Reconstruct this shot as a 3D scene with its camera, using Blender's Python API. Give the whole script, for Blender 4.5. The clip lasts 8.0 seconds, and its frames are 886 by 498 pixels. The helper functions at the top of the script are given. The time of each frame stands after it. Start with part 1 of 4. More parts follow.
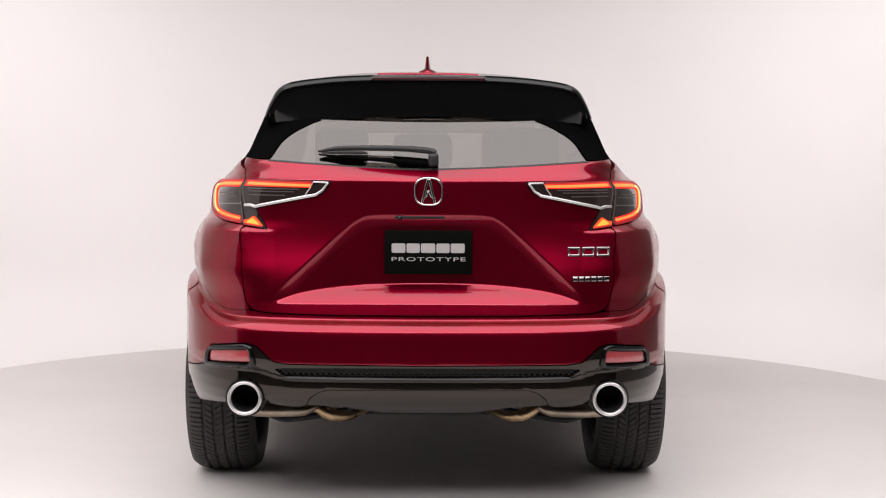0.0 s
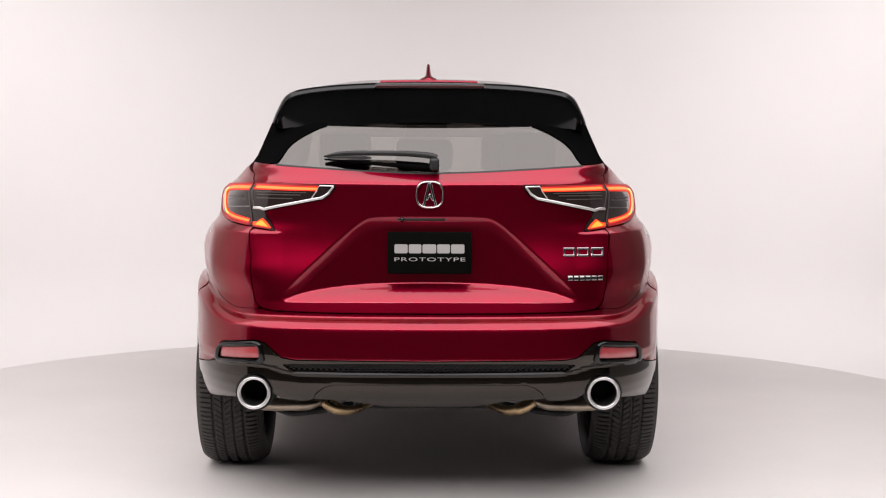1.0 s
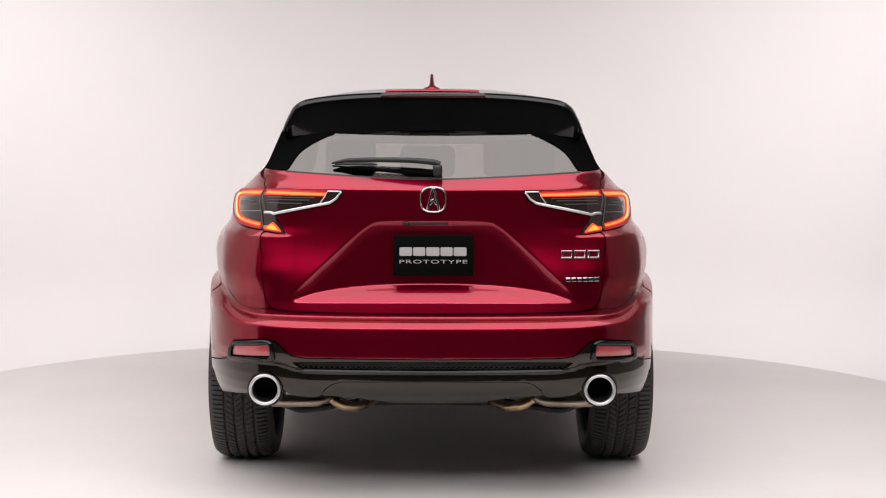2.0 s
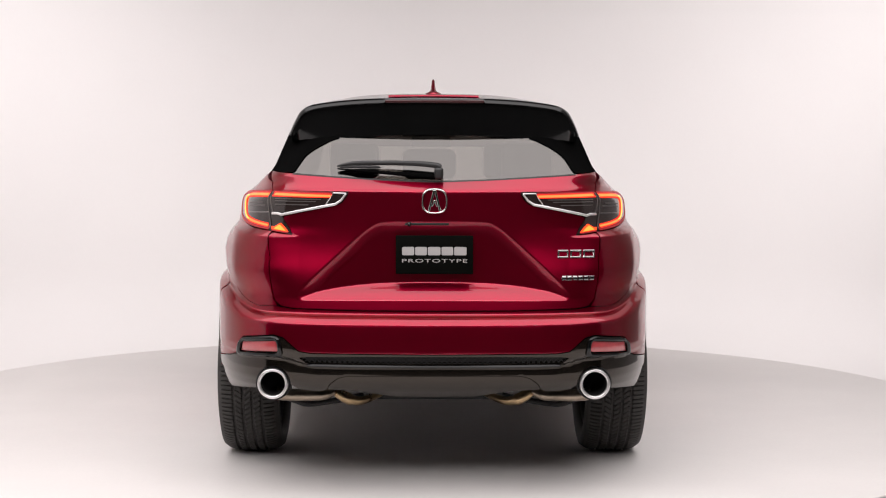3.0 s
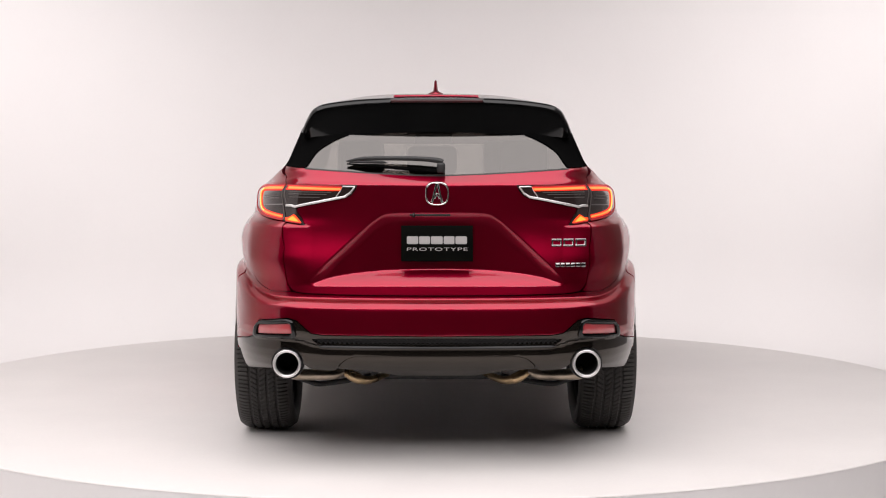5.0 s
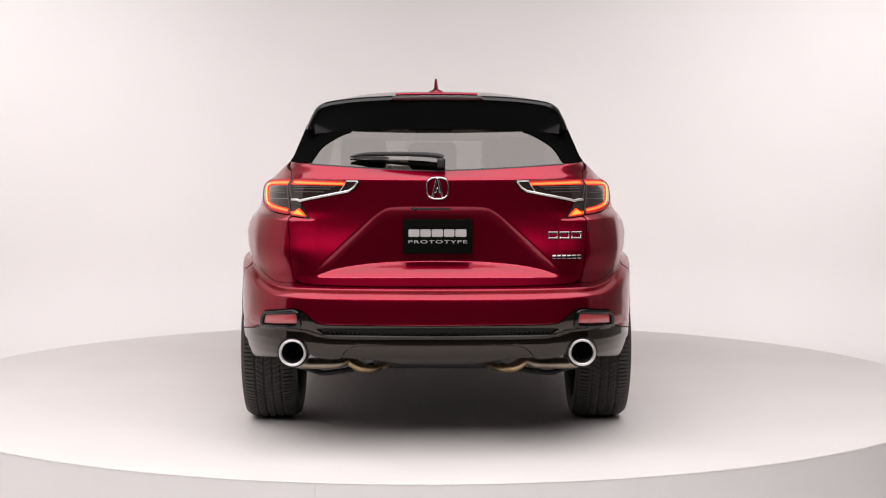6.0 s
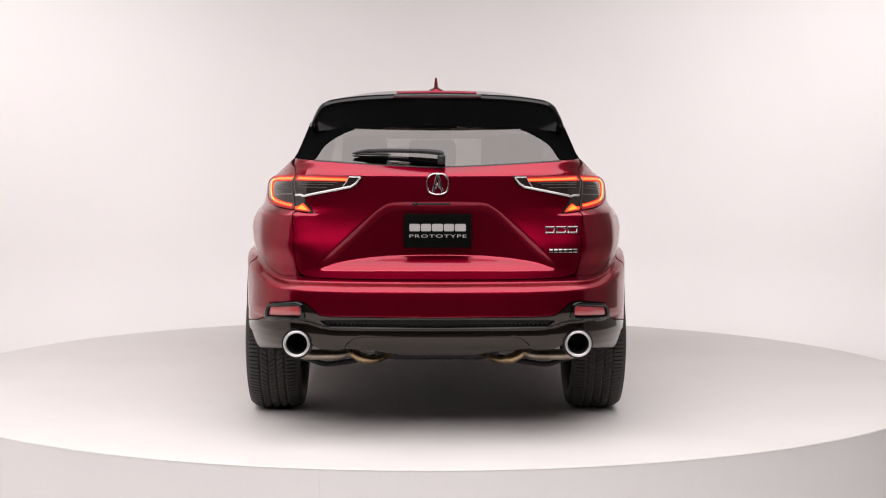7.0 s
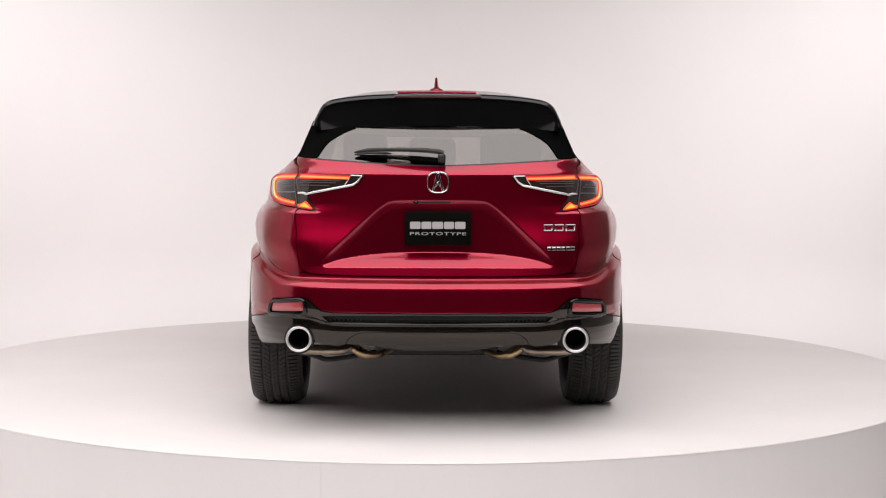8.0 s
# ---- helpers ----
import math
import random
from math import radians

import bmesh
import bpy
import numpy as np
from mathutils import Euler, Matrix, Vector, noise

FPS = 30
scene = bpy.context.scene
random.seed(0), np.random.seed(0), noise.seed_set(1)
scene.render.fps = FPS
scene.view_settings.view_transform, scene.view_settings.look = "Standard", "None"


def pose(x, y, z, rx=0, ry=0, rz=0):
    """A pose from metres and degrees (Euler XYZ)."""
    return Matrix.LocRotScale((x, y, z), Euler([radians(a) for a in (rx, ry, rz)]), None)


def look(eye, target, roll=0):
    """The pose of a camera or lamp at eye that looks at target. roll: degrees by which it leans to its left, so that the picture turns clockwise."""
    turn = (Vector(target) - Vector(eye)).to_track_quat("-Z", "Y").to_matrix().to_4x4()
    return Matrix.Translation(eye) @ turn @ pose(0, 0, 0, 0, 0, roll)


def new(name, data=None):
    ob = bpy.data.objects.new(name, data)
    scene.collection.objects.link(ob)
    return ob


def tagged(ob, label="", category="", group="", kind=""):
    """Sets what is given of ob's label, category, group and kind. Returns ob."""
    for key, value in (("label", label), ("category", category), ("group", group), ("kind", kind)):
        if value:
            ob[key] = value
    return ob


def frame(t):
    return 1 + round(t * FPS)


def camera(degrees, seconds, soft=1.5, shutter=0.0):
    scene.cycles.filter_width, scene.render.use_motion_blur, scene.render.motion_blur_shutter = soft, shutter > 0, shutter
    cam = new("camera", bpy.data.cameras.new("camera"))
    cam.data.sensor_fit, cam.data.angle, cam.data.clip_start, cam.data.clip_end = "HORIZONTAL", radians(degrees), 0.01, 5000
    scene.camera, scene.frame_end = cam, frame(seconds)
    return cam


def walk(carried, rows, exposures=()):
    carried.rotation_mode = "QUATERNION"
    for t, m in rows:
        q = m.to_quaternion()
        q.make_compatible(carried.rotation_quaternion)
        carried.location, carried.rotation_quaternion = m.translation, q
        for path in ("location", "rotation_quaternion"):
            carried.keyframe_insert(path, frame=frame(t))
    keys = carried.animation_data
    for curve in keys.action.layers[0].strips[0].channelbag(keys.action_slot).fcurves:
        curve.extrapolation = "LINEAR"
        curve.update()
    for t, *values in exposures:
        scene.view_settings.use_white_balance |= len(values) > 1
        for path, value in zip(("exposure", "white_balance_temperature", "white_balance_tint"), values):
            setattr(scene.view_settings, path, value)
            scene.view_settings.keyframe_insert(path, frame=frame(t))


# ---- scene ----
# Camera: a slow slide backwards from the rear of a car on a turntable. x right, y towards the car's nose, z = 0 the platform's top.
cam = camera(34.0, 8.0, soft=1.15)
ROWS = [
    (0.0, -0.0397, -4.9460, 1.2595, -1.014, -3.320, -0.314),
    (0.5, -0.0448, -5.0638, 1.2693, -1.022, -3.357, -0.263),
    (1.0, -0.0441, -5.1703, 1.2723, -0.997, -3.293, -0.225),
    (1.5, -0.0465, -5.2857, 1.2741, -0.924, -3.179, -0.194),
    (3.0, -0.0484, -5.6234, 1.2848, -0.813, -3.070, -0.186),
    (3.5, -0.0446, -5.7323, 1.2786, -0.733, -3.061, -0.122),
    (4.0, -0.0436, -5.8427, 1.2763, -0.706, -3.062, -0.119),
    (4.5, -0.0473, -5.9507, 1.2737, -0.704, -3.090, -0.093),
    (6.0, -0.0560, -6.2690, 1.2472, -0.718, -3.128, -0.004),
    (6.5, -0.0623, -6.3704, 1.2388, -0.759, -3.136, -0.016),
    (7.0, -0.0688, -6.4533, 1.2314, -0.807, -3.135, -0.081),
    (7.5, -0.0747, -6.5114, 1.2304, -0.851, -3.164, -0.134),
    (8.0, -0.0838, -6.5680, 1.2391, -0.912, -3.250, -0.258),
]
walk(cam, [(t, pose(x, y, z, 90 + pitch, roll, yaw)) for t, x, y, z, yaw, pitch, roll in ROWS])

# ---- light ----
world = bpy.data.worlds.new("studio_dark")
world.use_nodes = True
world.node_tree.nodes["Background"].inputs[0].default_value = (0.02, 0.02, 0.02, 1)
scene.world = world


def area_lamp(name, eye, target, sx, sy, watts, spread=180, colour=(1, 0.955, 0.965)):
    data = bpy.data.lights.new(name, "AREA")
    data.shape, data.size, data.size_y, data.energy, data.color, data.spread = "RECTANGLE", sx, sy, watts, colour, radians(spread)
    ob = new(name, data)
    ob.matrix_world = look(eye, target)
    return ob


area_lamp("overhead_softbox", (-0.8, -2.2, 4.8), (-0.8, -2.2, 0), 9.6, 7.8, 676)
area_lamp("front_softbox", (-1.2, -7.4, 6.4), (-0.4, -0.6, 0.0), 7.0, 2.2, 190)
for side in (-1, 1):
    area_lamp("side_softbox", (side * 3.4, 3.2, 4.85), (side * 3.4, 3.2, 0.0), 2.4, 3.6, 19, 130)
    area_lamp("wall_softbox", (side * 4.0, 1.2, 4.4), (side * 3.2, 7.2, 1.85), 2.4, 1.6, 50, 66)


# ---- materials ----
def material(name, colour, rough=0.5, metal=0.0, coat=0.0, **more):
    m = bpy.data.materials.new(name)
    m.use_nodes = True
    b = m.node_tree.nodes["Principled BSDF"]
    b.inputs["Base Color"].default_value = (*colour, 1)
    b.inputs["Roughness"].default_value = rough
    b.inputs["Metallic"].default_value = metal
    b.inputs["Coat Weight"].default_value = coat
    b.inputs["Coat Roughness"].default_value = 0.03
    for key, value in more.items():
        b.inputs[key.replace("_", " ")].default_value = value
    return m


def vary(m, amount=0.1, scale=6.0, fine=220.0, bump=0.0, rough=0.0):
    """Uneven colour at two scales, fine relief and uneven gloss."""
    nt = m.node_tree
    b = nt.nodes["Principled BSDF"]
    base = tuple(b.inputs["Base Color"].default_value)
    where = nt.nodes.new("ShaderNodeTexCoord")
    n1, n2 = nt.nodes.new("ShaderNodeTexNoise"), nt.nodes.new("ShaderNodeTexNoise")
    n1.inputs["Scale"].default_value, n2.inputs["Scale"].default_value = scale, fine
    n1.inputs["Detail"].default_value = 5
    for n in (n1, n2):
        nt.links.new(where.outputs["Object"], n.inputs["Vector"])
    add = nt.nodes.new("ShaderNodeMath")
    add.operation = "MULTIPLY_ADD"
    nt.links.new(n2.outputs["Fac"], add.inputs[0])
    add.inputs[1].default_value = 0.35
    nt.links.new(n1.outputs["Fac"], add.inputs[2])
    ramp = nt.nodes.new("ShaderNodeMapRange")
    ramp.inputs["From Min"].default_value, ramp.inputs["From Max"].default_value = 0.45, 0.9
    ramp.inputs["To Min"].default_value, ramp.inputs["To Max"].default_value = 1 - amount, 1 + amount * 0.4
    nt.links.new(add.outputs[0], ramp.inputs["Value"])
    mul = nt.nodes.new("ShaderNodeVectorMath")
    mul.operation = "SCALE"
    mul.inputs[0].default_value = base[:3]
    nt.links.new(ramp.outputs[0], mul.inputs["Scale"])
    nt.links.new(mul.outputs[0], b.inputs["Base Color"])
    if rough:
        r = nt.nodes.new("ShaderNodeMapRange")
        level = b.inputs["Roughness"].default_value
        r.inputs["To Min"].default_value, r.inputs["To Max"].default_value = level - rough, level + rough
        nt.links.new(n1.outputs["Fac"], r.inputs["Value"])
        nt.links.new(r.outputs[0], b.inputs["Roughness"])
    if bump:
        bp = nt.nodes.new("ShaderNodeBump")
        bp.inputs["Strength"].default_value, bp.inputs["Distance"].default_value = 1.0, bump
        nt.links.new(n2.outputs["Fac"], bp.inputs["Height"])
        nt.links.new(bp.outputs[0], b.inputs["Normal"])
    return m


def glow(name, colour, strength):
    m = bpy.data.materials.new(name)
    m.use_nodes = True
    b = m.node_tree.nodes["Principled BSDF"]
    b.inputs["Base Color"].default_value = (*colour, 1)
    b.inputs["Emission Color"].default_value = (*colour, 1)
    b.inputs["Emission Strength"].default_value = strength
    return m


def glass(name, tint, shine, rough=0.0):
    """A thin tinted pane: light passes straight through, with a glass gloss on top."""
    m = bpy.data.materials.new(name)
    m.use_nodes = True
    nt = m.node_tree
    nt.nodes.remove(nt.nodes["Principled BSDF"])
    clear, gloss, mix = (nt.nodes.new(k) for k in ("ShaderNodeBsdfTransparent", "ShaderNodeBsdfGlossy", "ShaderNodeMixShader"))
    clear.inputs[0].default_value = (*tint, 1)
    gloss.inputs["Color"].default_value = (0.80, 0.765, 0.735, 1)
    gloss.inputs["Roughness"].default_value = rough
    mix.inputs[0].default_value = shine
    nt.links.new(clear.outputs[0], mix.inputs[1])
    nt.links.new(gloss.outputs[0], mix.inputs[2])
    nt.links.new(mix.outputs[0], nt.nodes["Material Output"].inputs[0])
    return m


RED = vary(material("red_metallic_paint", (0.275, 0.0018, 0.0205), 0.325, 0.9, 0.78, Specular_Tint=(0.5, 0.03, 0.06, 1), Coat_IOR=1.54), 0.08, 3.0, 900.0)
BLACK = vary(material("gloss_black_plastic", (0.005, 0.005, 0.005), 0.10, 0.0, 0.0, Specular_IOR_Level=0.4), 0.2, 8.0, 400.0)
GARNISH = vary(material("black_window_garnish", (0.004, 0.004, 0.004), 0.3, Specular_IOR_Level=0.0), 0.2, 8.0, 400.0)
SPOILER = vary(material("black_spoiler_paint", (0.005, 0.005, 0.005), 0.12, Specular_IOR_Level=0.45), 0.2, 8.0, 400.0)
SATIN = vary(material("grey_black_trim", (0.0095, 0.0075, 0.0058), 0.10, 0.0, 0.22, Specular_Tint=(1.0, 0.86, 0.74, 1)), 0.2, 8.0, 500.0, rough=0.03)
RUBBER = vary(material("black_rubber", (0.034, 0.0305, 0.028), 0.6), 0.3, 14.0, 300.0, 0.0004, 0.1)
CHROME = material("polished_chrome", (0.78, 0.77, 0.76), 0.08, 1.0)
BADGE = material("satin_chrome", (0.36, 0.34, 0.34), 0.22, 1.0)
STEEL = vary(material("heat_stained_steel", (0.46, 0.33, 0.19), 0.30, 1.0), 0.35, 12.0, 300.0, 0.0004, 0.1)
PIPE = vary(material("dull_exhaust_steel", (0.34, 0.28, 0.22), 0.36, 1.0), 0.4, 9.0, 240.0, 0.0005, 0.1)
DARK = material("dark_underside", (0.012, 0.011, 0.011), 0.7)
MATT = vary(material("matt_black_plastic", (0.02, 0.019, 0.019), 0.5), 0.2, 10.0, 500.0)
SMOKED = material("smoked_lamp_plastic", (0.026, 0.018, 0.017), 0.12, 0.0, 0.35)
LAMP_GREY = material("lamp_reflector_grey", (0.12, 0.105, 0.10), 0.4, 0.3, 0.0)
REFLECT = vary(material("red_reflector_plastic", (0.50, 0.07, 0.08), 0.16, 0.0, 1.0), 0.15, 20.0, 260.0)
ORANGE = glow("lit_orange_strip", (1.0, 0.13, 0.028), 2.2)
RED_LENS = glow("lit_red_lens_rim", (0.34, 0.005, 0.010), 0.16)
REDGLOW = glow("lit_red_edge", (1.0, 0.026, 0.008), 0.42)
AMBER = glow("lit_amber_lamp", (1.0, 0.055, 0.005), 1.3)
TURN = glow("lit_amber_bulb", (1.0, 0.20, 0.022), 2.0)
YELLOW = glow("lit_yellow_core", (1.0, 0.34, 0.06), 2.4)
TIP = material("brushed_bright_steel", (0.86, 0.84, 0.83), 0.42, 1.0)
BRAKE = material("dark_red_lens", (0.045, 0.004, 0.005), 0.35, 0.0, 0.0)
RIM = material("dark_grey_alloy", (0.10, 0.10, 0.105), 0.28, 0.9)
PRIVACY = glass("dark_privacy_glass", (0.16, 0.16, 0.16), 0.10)
TINTED = glass("tinted_window_glass", (0.168, 0.150, 0.135), 0.140)
CLEAR = glass("clear_window_glass", (0.85, 0.86, 0.85), 0.10)
LEATHER = vary(material("pale_grey_leather", (0.42, 0.39, 0.37), 0.55), 0.12, 8.0, 300.0, 0.0005)
CABIN = vary(material("dark_cabin_trim", (0.10, 0.095, 0.09), 0.7), 0.15, 8.0, 300.0)
PLATE = vary(material("black_plate_card", (0.0036, 0.0040, 0.0033), 0.6, Specular_IOR_Level=0.03), 0.2, 10.0, 300.0)
LETTER = material("silver_grey_lettering", (0.46, 0.44, 0.43), 0.45)
CYC = vary(material("white_painted_wall", (0.80, 0.775, 0.765), 0.85), 0.02, 0.7, 60.0)
FLOOR = vary(material("white_painted_platform", (0.755, 0.722, 0.700), 0.55), 0.05, 1.6, 90.0, 0.0003, 0.08)
# Grey for the unseen wall that dims the right flank's reflections
DIMMER = vary(material("grey_dimmer_wall", (0.24, 0.23, 0.228), 0.85), 0.05, 0.9, 60.0)
STUDIO = vary(material("dark_studio_wall", (0.02, 0.019, 0.019), 0.9), 0.1, 1.0, 40.0)


# ---- mesh helpers ----
def part(name, bm, mat, parent=None, label="", smooth=True):
    me = bpy.data.meshes.new(name)
    bm.to_mesh(me)
    bm.free()
    me.materials.append(mat)
    for p in me.polygons:
        p.use_smooth = smooth
    ob = new(name, me)
    if parent:
        ob.parent = parent
    if label:
        ob["label"] = label
    return ob


def from_lists(verts, faces):
    bm = bmesh.new()
    vs = [bm.verts.new(v) for v in verts]
    for f in faces:
        try:
            bm.faces.new([vs[i] for i in f])
        except ValueError:
            pass
    return bm


def box(sx, sy, sz, at=(0, 0, 0), bevel=0.004, turn=None, segments=2):
    bm = bmesh.new()
    bmesh.ops.create_cube(bm, size=1.0)
    bmesh.ops.scale(bm, vec=(sx, sy, sz), verts=bm.verts)
    if bevel:
        bmesh.ops.bevel(bm, geom=list(bm.edges), offset=bevel, segments=segments, profile=0.6, affect="EDGES")
    if turn:
        bmesh.ops.transform(bm, matrix=turn, verts=bm.verts)
    bmesh.ops.translate(bm, vec=at, verts=bm.verts)
    return bm


def revolve(profile, axis="X", steps=48, at=(0, 0, 0), closed=False):
    """profile: (radius, along) pairs turned round an axis."""
    verts, faces, n = [], [], len(profile)
    for k in range(steps):
        a = 2 * math.pi * k / steps
        for r, h in profile:
            c, s = r * math.cos(a), r * math.sin(a)
            p = {"X": (h, c, s), "Y": (c, h, s), "Z": (c, s, h)}[axis]
            verts.append(tuple(p[i] + at[i] for i in range(3)))
    for k in range(steps):
        for i in range(n if closed else n - 1):
            j = (i + 1) % n
            a, b = k * n, ((k + 1) % steps) * n
            faces.append((a + i, b + i, b + j, a + j))
    bm = from_lists(verts, faces)
    bmesh.ops.recalc_face_normals(bm, faces=bm.faces)
    return bm


def tube(points, radius, sides=14, flat=1.0, cap=True):
    """A round (or flattened) bar along points."""
    pts = [Vector(p) for p in points]
    verts, faces = [], []
    for i, p in enumerate(pts):
        d = (pts[min(i + 1, len(pts) - 1)] - pts[max(i - 1, 0)]).normalized()
        up = Vector((0, 0, 1)) if abs(d.z) < 0.9 else Vector((0, 1, 0))
        u = d.cross(up).normalized()
        v = u.cross(d)
        r = radius[i] if isinstance(radius, (list, tuple)) else radius
        for k in range(sides):
            a = 2 * math.pi * k / sides
            verts.append(p + u * (r * math.cos(a)) + v * (r * flat * math.sin(a)))
    for i in range(len(pts) - 1):
        for k in range(sides):
            a, b = i * sides, (i + 1) * sides
            faces.append((a + k, a + (k + 1) % sides, b + (k + 1) % sides, b + k))
    if cap:
        faces.append(tuple(range(sides)))
        faces.append(tuple(reversed(range((len(pts) - 1) * sides, len(pts) * sides))))
    bm = from_lists(verts, faces)
    bmesh.ops.recalc_face_normals(bm, faces=bm.faces)
    return bm


def smoothstep(a, b, v):
    u = min(1.0, max(0.0, (v - a) / (b - a)))
    return u * u * (3 - 2 * u)


def ramp(a, b, v):
    """A straight slope from 0 to 1 with slightly eased ends."""
    u = min(1.0, max(0.0, (v - a) / (b - a)))
    return u + 0.045 * math.sin(2 * math.pi * u) * -1.0


def spline(points, n=8):
    """A smooth open curve through points of any dimension."""
    out = []
    P = [Vector(p) for p in points]
    for i in range(len(P) - 1):
        a, b, c, d = P[max(i - 1, 0)], P[i], P[i + 1], P[min(i + 2, len(P) - 1)]
        for k in range(n):
            u = k / n
            out.append(0.5 * ((2 * b) + (c - a) * u + (2 * a - 5 * b + 4 * c - d) * u * u + (3 * b - a - 3 * c + d) * u ** 3))
    out.append(P[-1])
    return out


# ---- the shape of the car's body ----
# Every height z has its own outline in plan: centre of the rear at REAR(z), half width WIDE(z) from the rear axle forwards,
# the corner between them an even curve. A place on the body is (s, z): s runs from the rear's centre round the corner.
AXLE = 1.05
TABLE_Z = np.arange(0.2, 1.75, 0.004)


def profile(points, soft):
    z, v = np.array(points).T
    raw = np.interp(TABLE_Z, z, v)
    k = np.exp(-0.5 * (np.arange(-12, 13) * 0.004 / soft) ** 2)
    pad = np.concatenate([np.full(12, raw[0]), raw, np.full(12, raw[-1])])
    return np.convolve(pad, k / k.sum(), "valid")


def calm(table, reach, first, last):
    """The table with its bends eased between two heights."""
    k = np.hanning(2 * reach + 1)
    even = np.convolve(np.pad(table, reach, mode="edge"), k / k.sum(), "valid")
    share = np.clip(np.minimum(TABLE_Z - first, last - TABLE_Z) / 0.04, 0, 1)
    return table * (1 - share) + even * share


REAR_T = profile([(0.2, 0.3), (0.30, 0.2), (0.383, 0.135), (0.40, 0.11), (0.417, 0.085), (0.45, 0.056), (0.476, 0.044), (0.515, 0.044), (0.523, 0.020), (0.57, -0.006), (0.62, -0.005),
                  (0.66, -0.002), (0.687, 0.001), (0.7110, 0.026), (0.7160, 0.055), (0.735, 0.0568), (0.777, 0.066), (0.80, 0.067), (0.85, 0.0705), (0.90, 0.0820), (0.95, 0.0955), (1.00, 0.1055), (1.05, 0.1105), (1.12, 0.1130),
                  (1.206, 0.115), (1.246, 0.166), (1.43, 0.27), (1.56, 0.38), (1.70, 0.56)], 0.0038)
REAR_T = calm(REAR_T, 15, 0.80, 1.17)
WIDE_T = profile([(0.2, 0.93), (0.38, 0.94), (0.48, 0.946), (0.66, 0.946), (0.689, 0.946), (0.714, 0.909), (0.76, 0.914), (0.80, 0.920), (0.90, 0.924), (0.97, 0.916), (1.03, 0.897), (1.058, 0.864),
                  (1.12, 0.852), (1.18, 0.841), (1.205, 0.812), (1.24, 0.744), (1.275, 0.682), (1.31, 0.664), (1.35, 0.650), (1.42, 0.622), (1.50, 0.592), (1.7, 0.52)], 0.009)
WIDE_T = calm(WIDE_T, 12, 1.15, 1.45)
# The plan's corner, by arc length.
ARC = [(0.0, 0.0, 0.0)]
for k in range(1, 401):
    th = 0.5 * math.pi * (k / 400) ** 2
    x_, y_ = math.sin(th) ** (1 / 3), 1 - math.cos(th)
    ARC.append((ARC[-1][0] + math.hypot((x_ - ARC[-1][1]) * 0.92, (y_ - ARC[-1][2]) * 0.9), x_, y_))
ARC = np.array(ARC)
CORNER = ARC[-1, 0]


def rear(z):
    return float(np.interp(z, TABLE_Z, REAR_T))


def wide(z):
    return float(np.interp(z, TABLE_Z, WIDE_T))


def corner_depth(z):
    """How far forwards the rear's corner runs at a height: less round the rear window."""
    return (1.0 - rear(z)) * (1 - 0.6 * smoothstep(1.20, 1.275, z))


def s_of_x(x, z):
    return math.copysign(float(np.interp(min(abs(x) / wide(z), 1.0), ARC[:, 1], ARC[:, 0])), x)


def s_of_y(y, z):
    """The place on the flank at y, as a positive s."""
    r, d = rear(z), corner_depth(z)
    if y > r + d:
        return CORNER + 2.7 * (y - r - d) / (3.7 - r - d)
    return float(np.interp((y - r) / d, ARC[:, 2], ARC[:, 0]))


RIM_LINE = spline([(0.0, 1.089), (0.195, 1.087), (0.254, 1.067), (0.313, 1.020), (0.413, 0.928), (0.491, 0.855)], 4)
RECESS = RIM_LINE + [(0.58, 0.77), (0.58, 0.70), (0.0, 0.70)]
FLANK = 2.7
AROUND = 2 * CORNER + FLANK


def inside_distance(x, z, poly):
    """How far inside a polygon a point lies (negative outside)."""
    best, odd = 1e9, False
    for i in range(len(poly)):
        (x0, z0), (x1, z1) = poly[i - 1], poly[i]
        dx, dz = x1 - x0, z1 - z0
        if not (abs(x0) < 1e-9 and abs(x1) < 1e-9):
            u = max(0.0, min(1.0, ((x - x0) * dx + (z - z0) * dz) / (dx * dx + dz * dz)))
            best = min(best, math.hypot(x - x0 - u * dx, z - z0 - u * dz))
        if (z0 > z) != (z1 > z) and x < x0 + (z - z0) * dx / dz:
            odd = not odd
    return best if odd else -best


def relief(x, z, y):
    """The hollow round the number plate and the ledge under the lamps, in metres inwards from the plain skin at y."""
    x, d = abs(x), 0.0
    if x < 0.56 and 0.765 < z < 1.11:
        deep = (0.130 - 0.04 * (z - 0.84) - y) * hollow(x) * rim_fall(inside_distance(x, z, RECESS))
        d += max(0.0, smooth_least(deep, lip_slope(z - 0.774), 0.008))
    under = lamp_foot(x) - z
    if x > 0.5 and z > 0.79 and under > 0.0:
        d -= max(0.0, smooth_least(lamp_ledge(x) * smoothstep(0.79, 0.90, z), 0.95 * under, 0.004))
    return d


def lip_slope(h):
    """The lip under the plate's hollow: rounded over, steep at its foot and flatter above."""
    return 1.15 * h * h / (h + 0.02) if h > 0 else 0.0


def smooth_least(a, b, k):
    h = max(k - abs(a - b), 0.0) / k
    return min(a, b) - h * h * k / 4


def rim_fall(d):
    """The rim of the hollow: steep at its outer edge, then easing into the floor of the hollow."""
    u = min(1.0, max(0.0, (d + 0.003) / 0.058))
    return (1 - (1 - u) ** 2.2) * smoothstep(-0.004, 0.014, d)


def hollow(x):
    """How much of its depth the plate's hollow has at x: it runs out to the sides."""
    return 1 - min(1.0, x / 0.54) ** 2.5


def lamp_foot(x):
    return 1.0305 + 0.12 * (x - 0.565)


